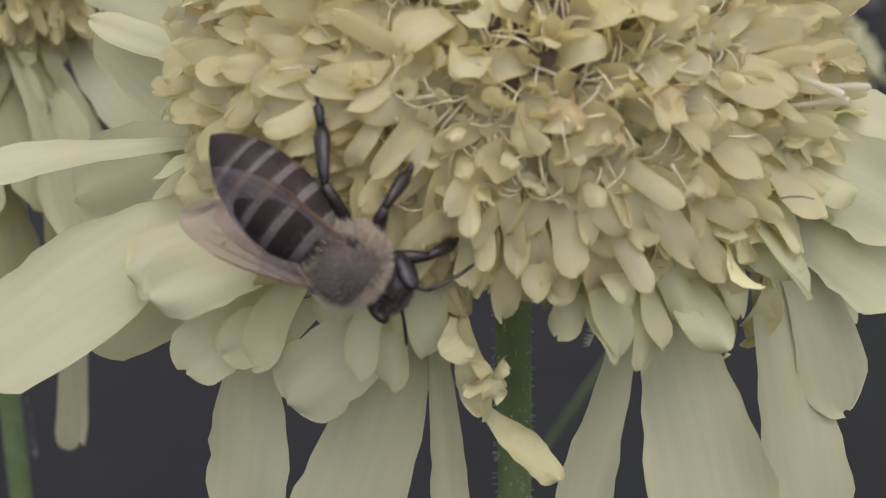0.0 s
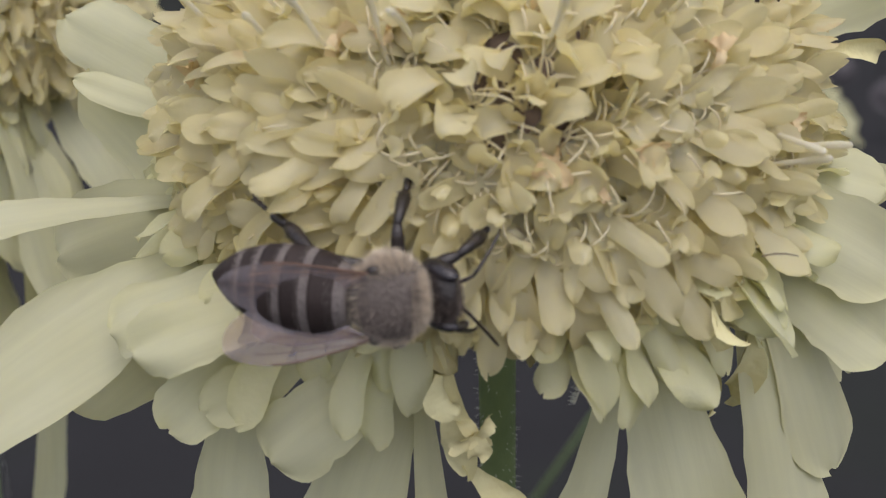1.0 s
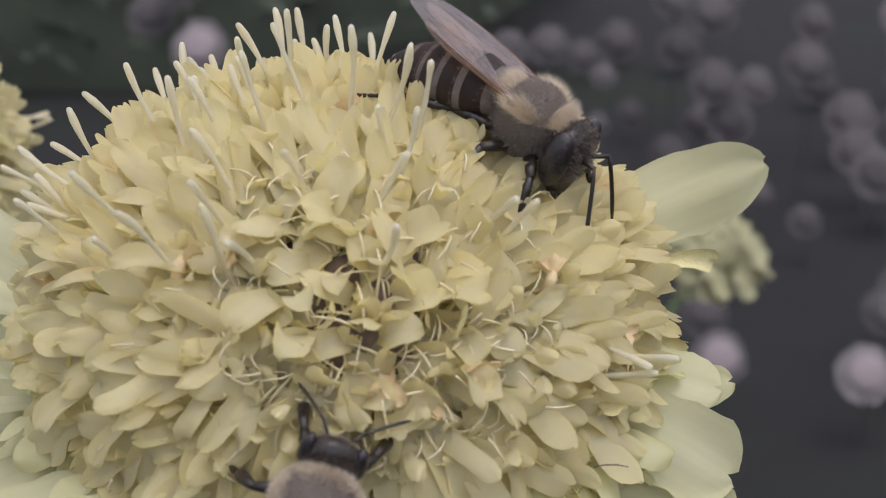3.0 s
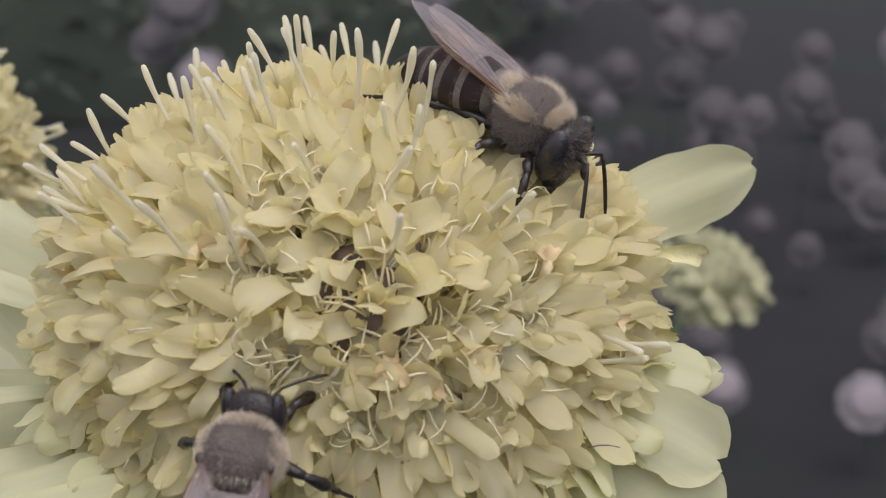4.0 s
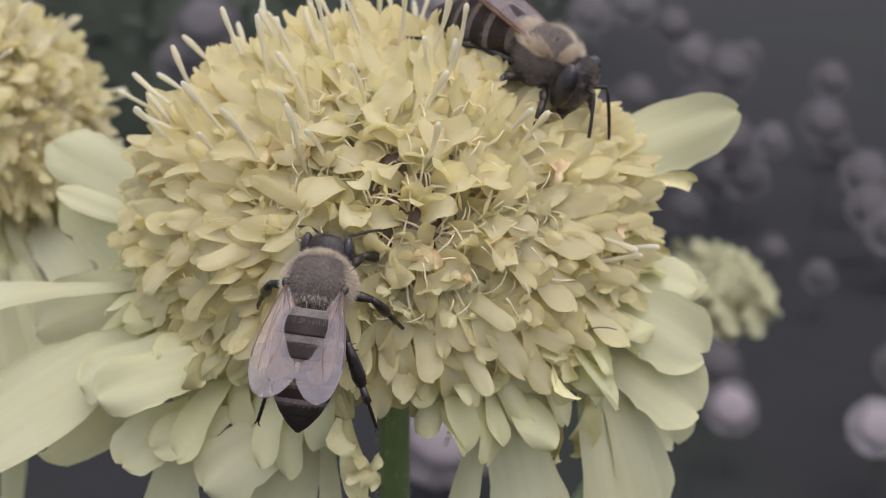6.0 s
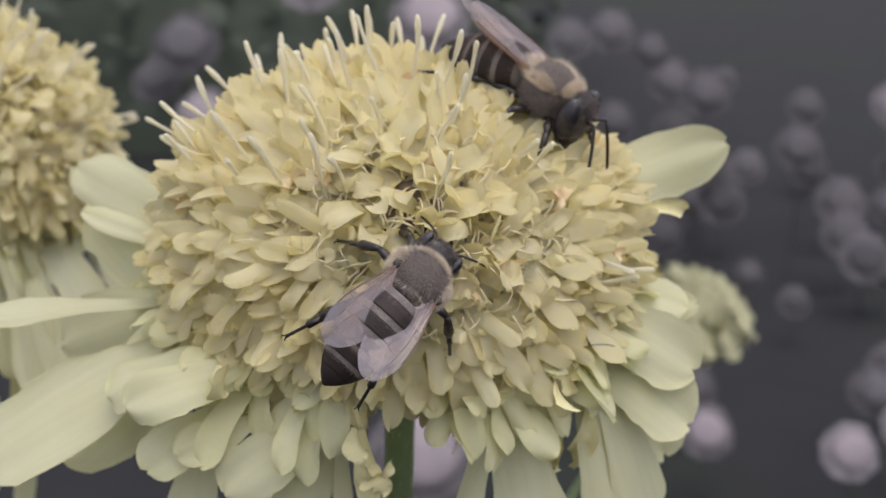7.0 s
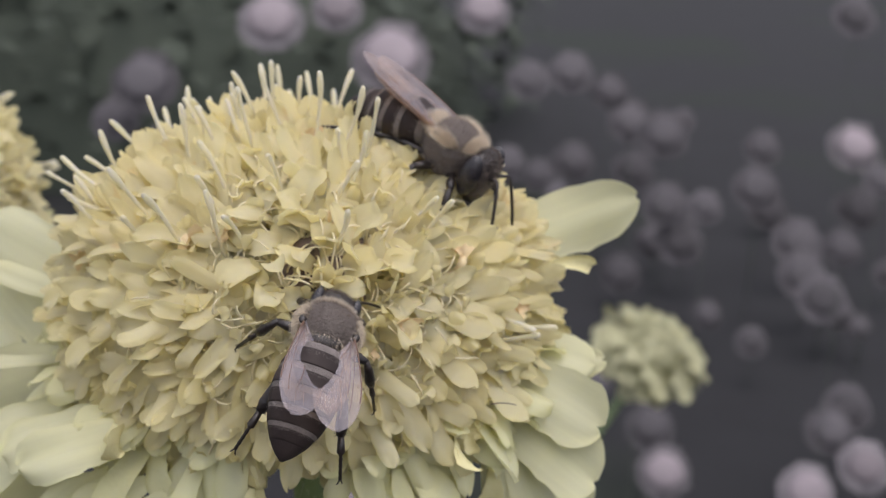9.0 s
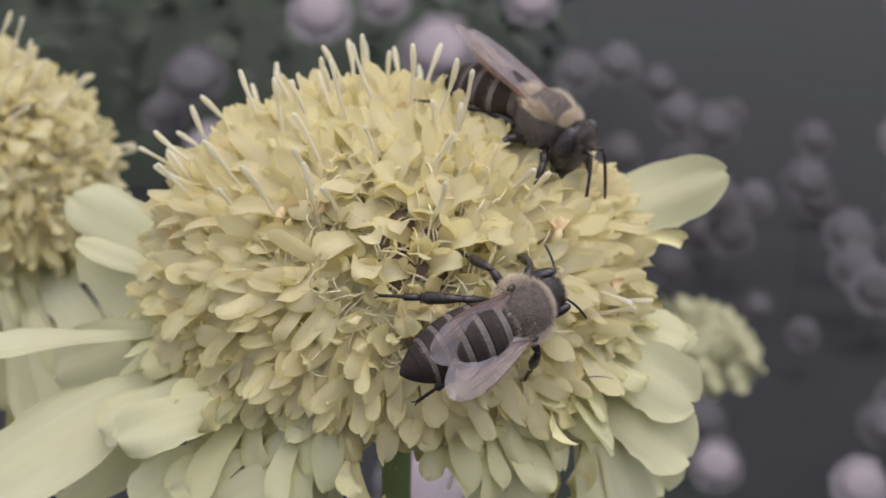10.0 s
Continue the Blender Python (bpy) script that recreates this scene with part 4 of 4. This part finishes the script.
for place in ((-0.196, 1.600, 0.437, 0.045),
              (-0.125, 1.737, 0.437, 0.037),
              (-0.057, 1.874, 0.354, 0.063),
              (0.079, 2.011, 0.410, 0.045),
              (-0.365, 1.739, 0.233, 0.041),
              (0.642, 1.915, 0.235, 0.043),
              (0.237, 1.081, 0.090, 0.028),
              (0.364, 1.048, 0.090, 0.029),
              (0.435, 1.106, 0.090, 0.028),
              (-0.030, 1.047, 0.075, 0.056)):
    add_bokeh_disc(*place, True)
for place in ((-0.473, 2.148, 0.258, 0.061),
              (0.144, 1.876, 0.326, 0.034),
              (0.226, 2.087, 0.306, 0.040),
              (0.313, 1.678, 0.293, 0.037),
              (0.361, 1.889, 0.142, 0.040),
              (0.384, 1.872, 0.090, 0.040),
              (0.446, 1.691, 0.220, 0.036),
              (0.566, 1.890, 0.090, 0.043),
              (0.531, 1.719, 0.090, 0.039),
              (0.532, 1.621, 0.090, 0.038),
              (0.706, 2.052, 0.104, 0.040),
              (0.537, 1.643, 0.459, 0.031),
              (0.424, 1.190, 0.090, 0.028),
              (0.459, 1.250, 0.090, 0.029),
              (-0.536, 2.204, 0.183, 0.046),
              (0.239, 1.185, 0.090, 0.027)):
    add_bokeh_disc(*place, False)
# many more dim highlight discs, scattered over the garden behind
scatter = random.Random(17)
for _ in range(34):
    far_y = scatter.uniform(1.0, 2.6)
    add_bokeh_disc(scatter.uniform(0.02, 0.46) * far_y, far_y, 0.62 - far_y * scatter.uniform(0.16, 0.5), far_y * scatter.uniform(0.010, 0.019), False)


# ---- what moves ----
def bee_pose(x, y, z, ax, ay, az, ux, uy, uz, nose=0.0):
    """A pose from the place in millimetres, the way ahead and the way up; nose: degrees by which the bee then dips its head."""
    a = Vector((ax, ay, az)).normalized()
    u = Vector((ux, uy, uz))
    side = u.cross(a).normalized()
    u = a.cross(side)
    a = a * math.cos(radians(nose)) - u * math.sin(radians(nose))
    m = Matrix((a, side, a.cross(side))).transposed().to_4x4()
    m.translation = at_mm(x, y, z)
    return m


WALKER_ROWS = (
    (0, -6.11, -12.93, -2.61, 0.771, -0.209, -0.601, -0.227, -0.973, 0.047),
    (0.5, -5.93, -13.01, -0.50, 0.924, -0.226, -0.308, -0.219, -0.974, 0.060),
    (1, -3.38, -13.45, -1.06, 0.989, -0.148, -0.017, -0.146, -0.987, 0.060),
    (1.5, -0.64, -13.82, -0.51, 0.820, -0.004, 0.572, -0.050, -0.997, 0.065),
    (2, 1.12, -13.85, -0.44, 0.530, 0.055, 0.846, -0.003, -0.998, 0.067),
    (2.5, 1.19, -13.84, -0.39, 0.325, 0.062, 0.944, 0.014, -0.998, 0.061),
    (3, 0.83, -13.88, -0.12, 0.342, 0.065, 0.937, 0.003, -0.998, 0.068),
    (3.2, 0.28, -13.88, 0.33, 0.293, 0.064, 0.954, -0.012, -0.997, 0.071),
    (4.3, -3.70, -13.49, 1.79, -0.004, 0.098, 0.995, -0.135, -0.986, 0.097),
    (4.5, -1.95, -13.64, 2.99, -0.042, 0.157, 0.987, -0.066, -0.986, 0.154),
    (4.7, -1.78, -13.52, 3.76, -0.021, 0.206, 0.978, -0.065, -0.977, 0.204),
    (5.1, -1.95, -13.73, 1.79, -0.012, 0.082, 0.997, -0.072, -0.994, 0.080),
    (5.5, -2.21, -13.67, 2.49, -0.040, 0.143, 0.989, -0.083, -0.987, 0.139),
    (5.7, -2.46, -13.53, 2.73, 0.014, 0.153, 0.988, -0.091, -0.984, 0.153),
    (6.8, 1.23, -13.37, 4.42, 0.446, 0.249, 0.860, 0.034, -0.964, 0.262),
    (7, 2.65, -13.21, 4.59, 0.660, 0.250, 0.710, 0.079, -0.959, 0.271),
    (7.2, 3.24, -13.67, 2.34, 0.764, 0.166, 0.623, 0.103, -0.985, 0.136),
    (7.5, 3.46, -12.90, 5.42, 0.714, 0.294, 0.635, 0.109, -0.943, 0.315),
    (8, 2.70, -12.66, 5.62, 0.707, 0.317, 0.633, 0.080, -0.924, 0.374),
    (8.5, 3.70, -12.69, 5.18, 0.346, 0.370, 0.862, 0.120, -0.929, 0.350),
    (9, 3.57, -12.76, 5.04, 0.315, 0.363, 0.877, 0.119, -0.932, 0.343),
    (9.5, 3.47, -12.28, 6.13, 0.123, 0.416, 0.901, 0.113, -0.908, 0.404),
    (9.8, 6.60, -11.67, 6.06, 0.493, 0.456, 0.741, 0.219, -0.890, 0.401),
    (10, 9.58, -11.41, 4.22, 0.833, 0.423, 0.357, 0.327, -0.896, 0.299),
)
FEEDER = (11.05, 2.50, 13.59, 0.785, -0.437, -0.439, 0.384, -0.213, 0.899)


# how far the walker dips its head: seconds, degrees
NOSE_ROWS = ((0, 0), (1.5, 3), (2.5, 12), (3.2, 15), (4.3, 36), (5.7, 34), (6.8, 24), (7.5, 24), (8, 35), (9, 36), (9.5, 22), (10, 5))


def nose_at(t):
    for (a, p), (b, q) in zip(NOSE_ROWS, NOSE_ROWS[1:]):
        if t <= b:
            return p + (q - p) * (t - a) / (b - a)


# how far the walker's wings stand out: seconds, right, left
WING_ROWS = ((0, 18, 1), (1, 16, 4), (2.5, 12, 8), (4.5, 12, 9), (5.5, 11, 10), (7, 9, 14), (8, 17, 3), (8.5, 20, -1), (9.5, 13, 4), (10, 14, 3))


def motions():
    walk(walker, [(t, bee_pose(*row, nose_at(t))) for t, *row in WALKER_ROWS])
    for piece in walker_belly:
        walk(piece, [(t, belly_pose(5 + 0.4 * nose)) for t, nose in NOSE_ROWS])
    m = bee_pose(*FEEDER)
    walk(feeder, [(0, m), (10, m)])
    for wing, s, hind, lift, roll in walker_wings:
        walk(wing, [(t, wing_pose(s, hind, right if s < 0 else left, lift - 0.12 * nose_at(t), roll)) for t, right, left in WING_ROWS])
    # the walker's legs swing in turn as it treads
    rnd = random.Random(9)
    for n, leg in enumerate(walker_legs):
        rest = leg.matrix_basis.copy()
        rows = []
        for i in range(21):
            swing = 9 * math.sin(i * 1.9 + n * 2.1) + rnd.uniform(-3, 3)
            rows.append((i * 0.5, rest @ turned("Z", swing) @ turned("Y", 5 * math.cos(i * 1.9 + n * 2.1))))
        walk(leg, rows)


motions()
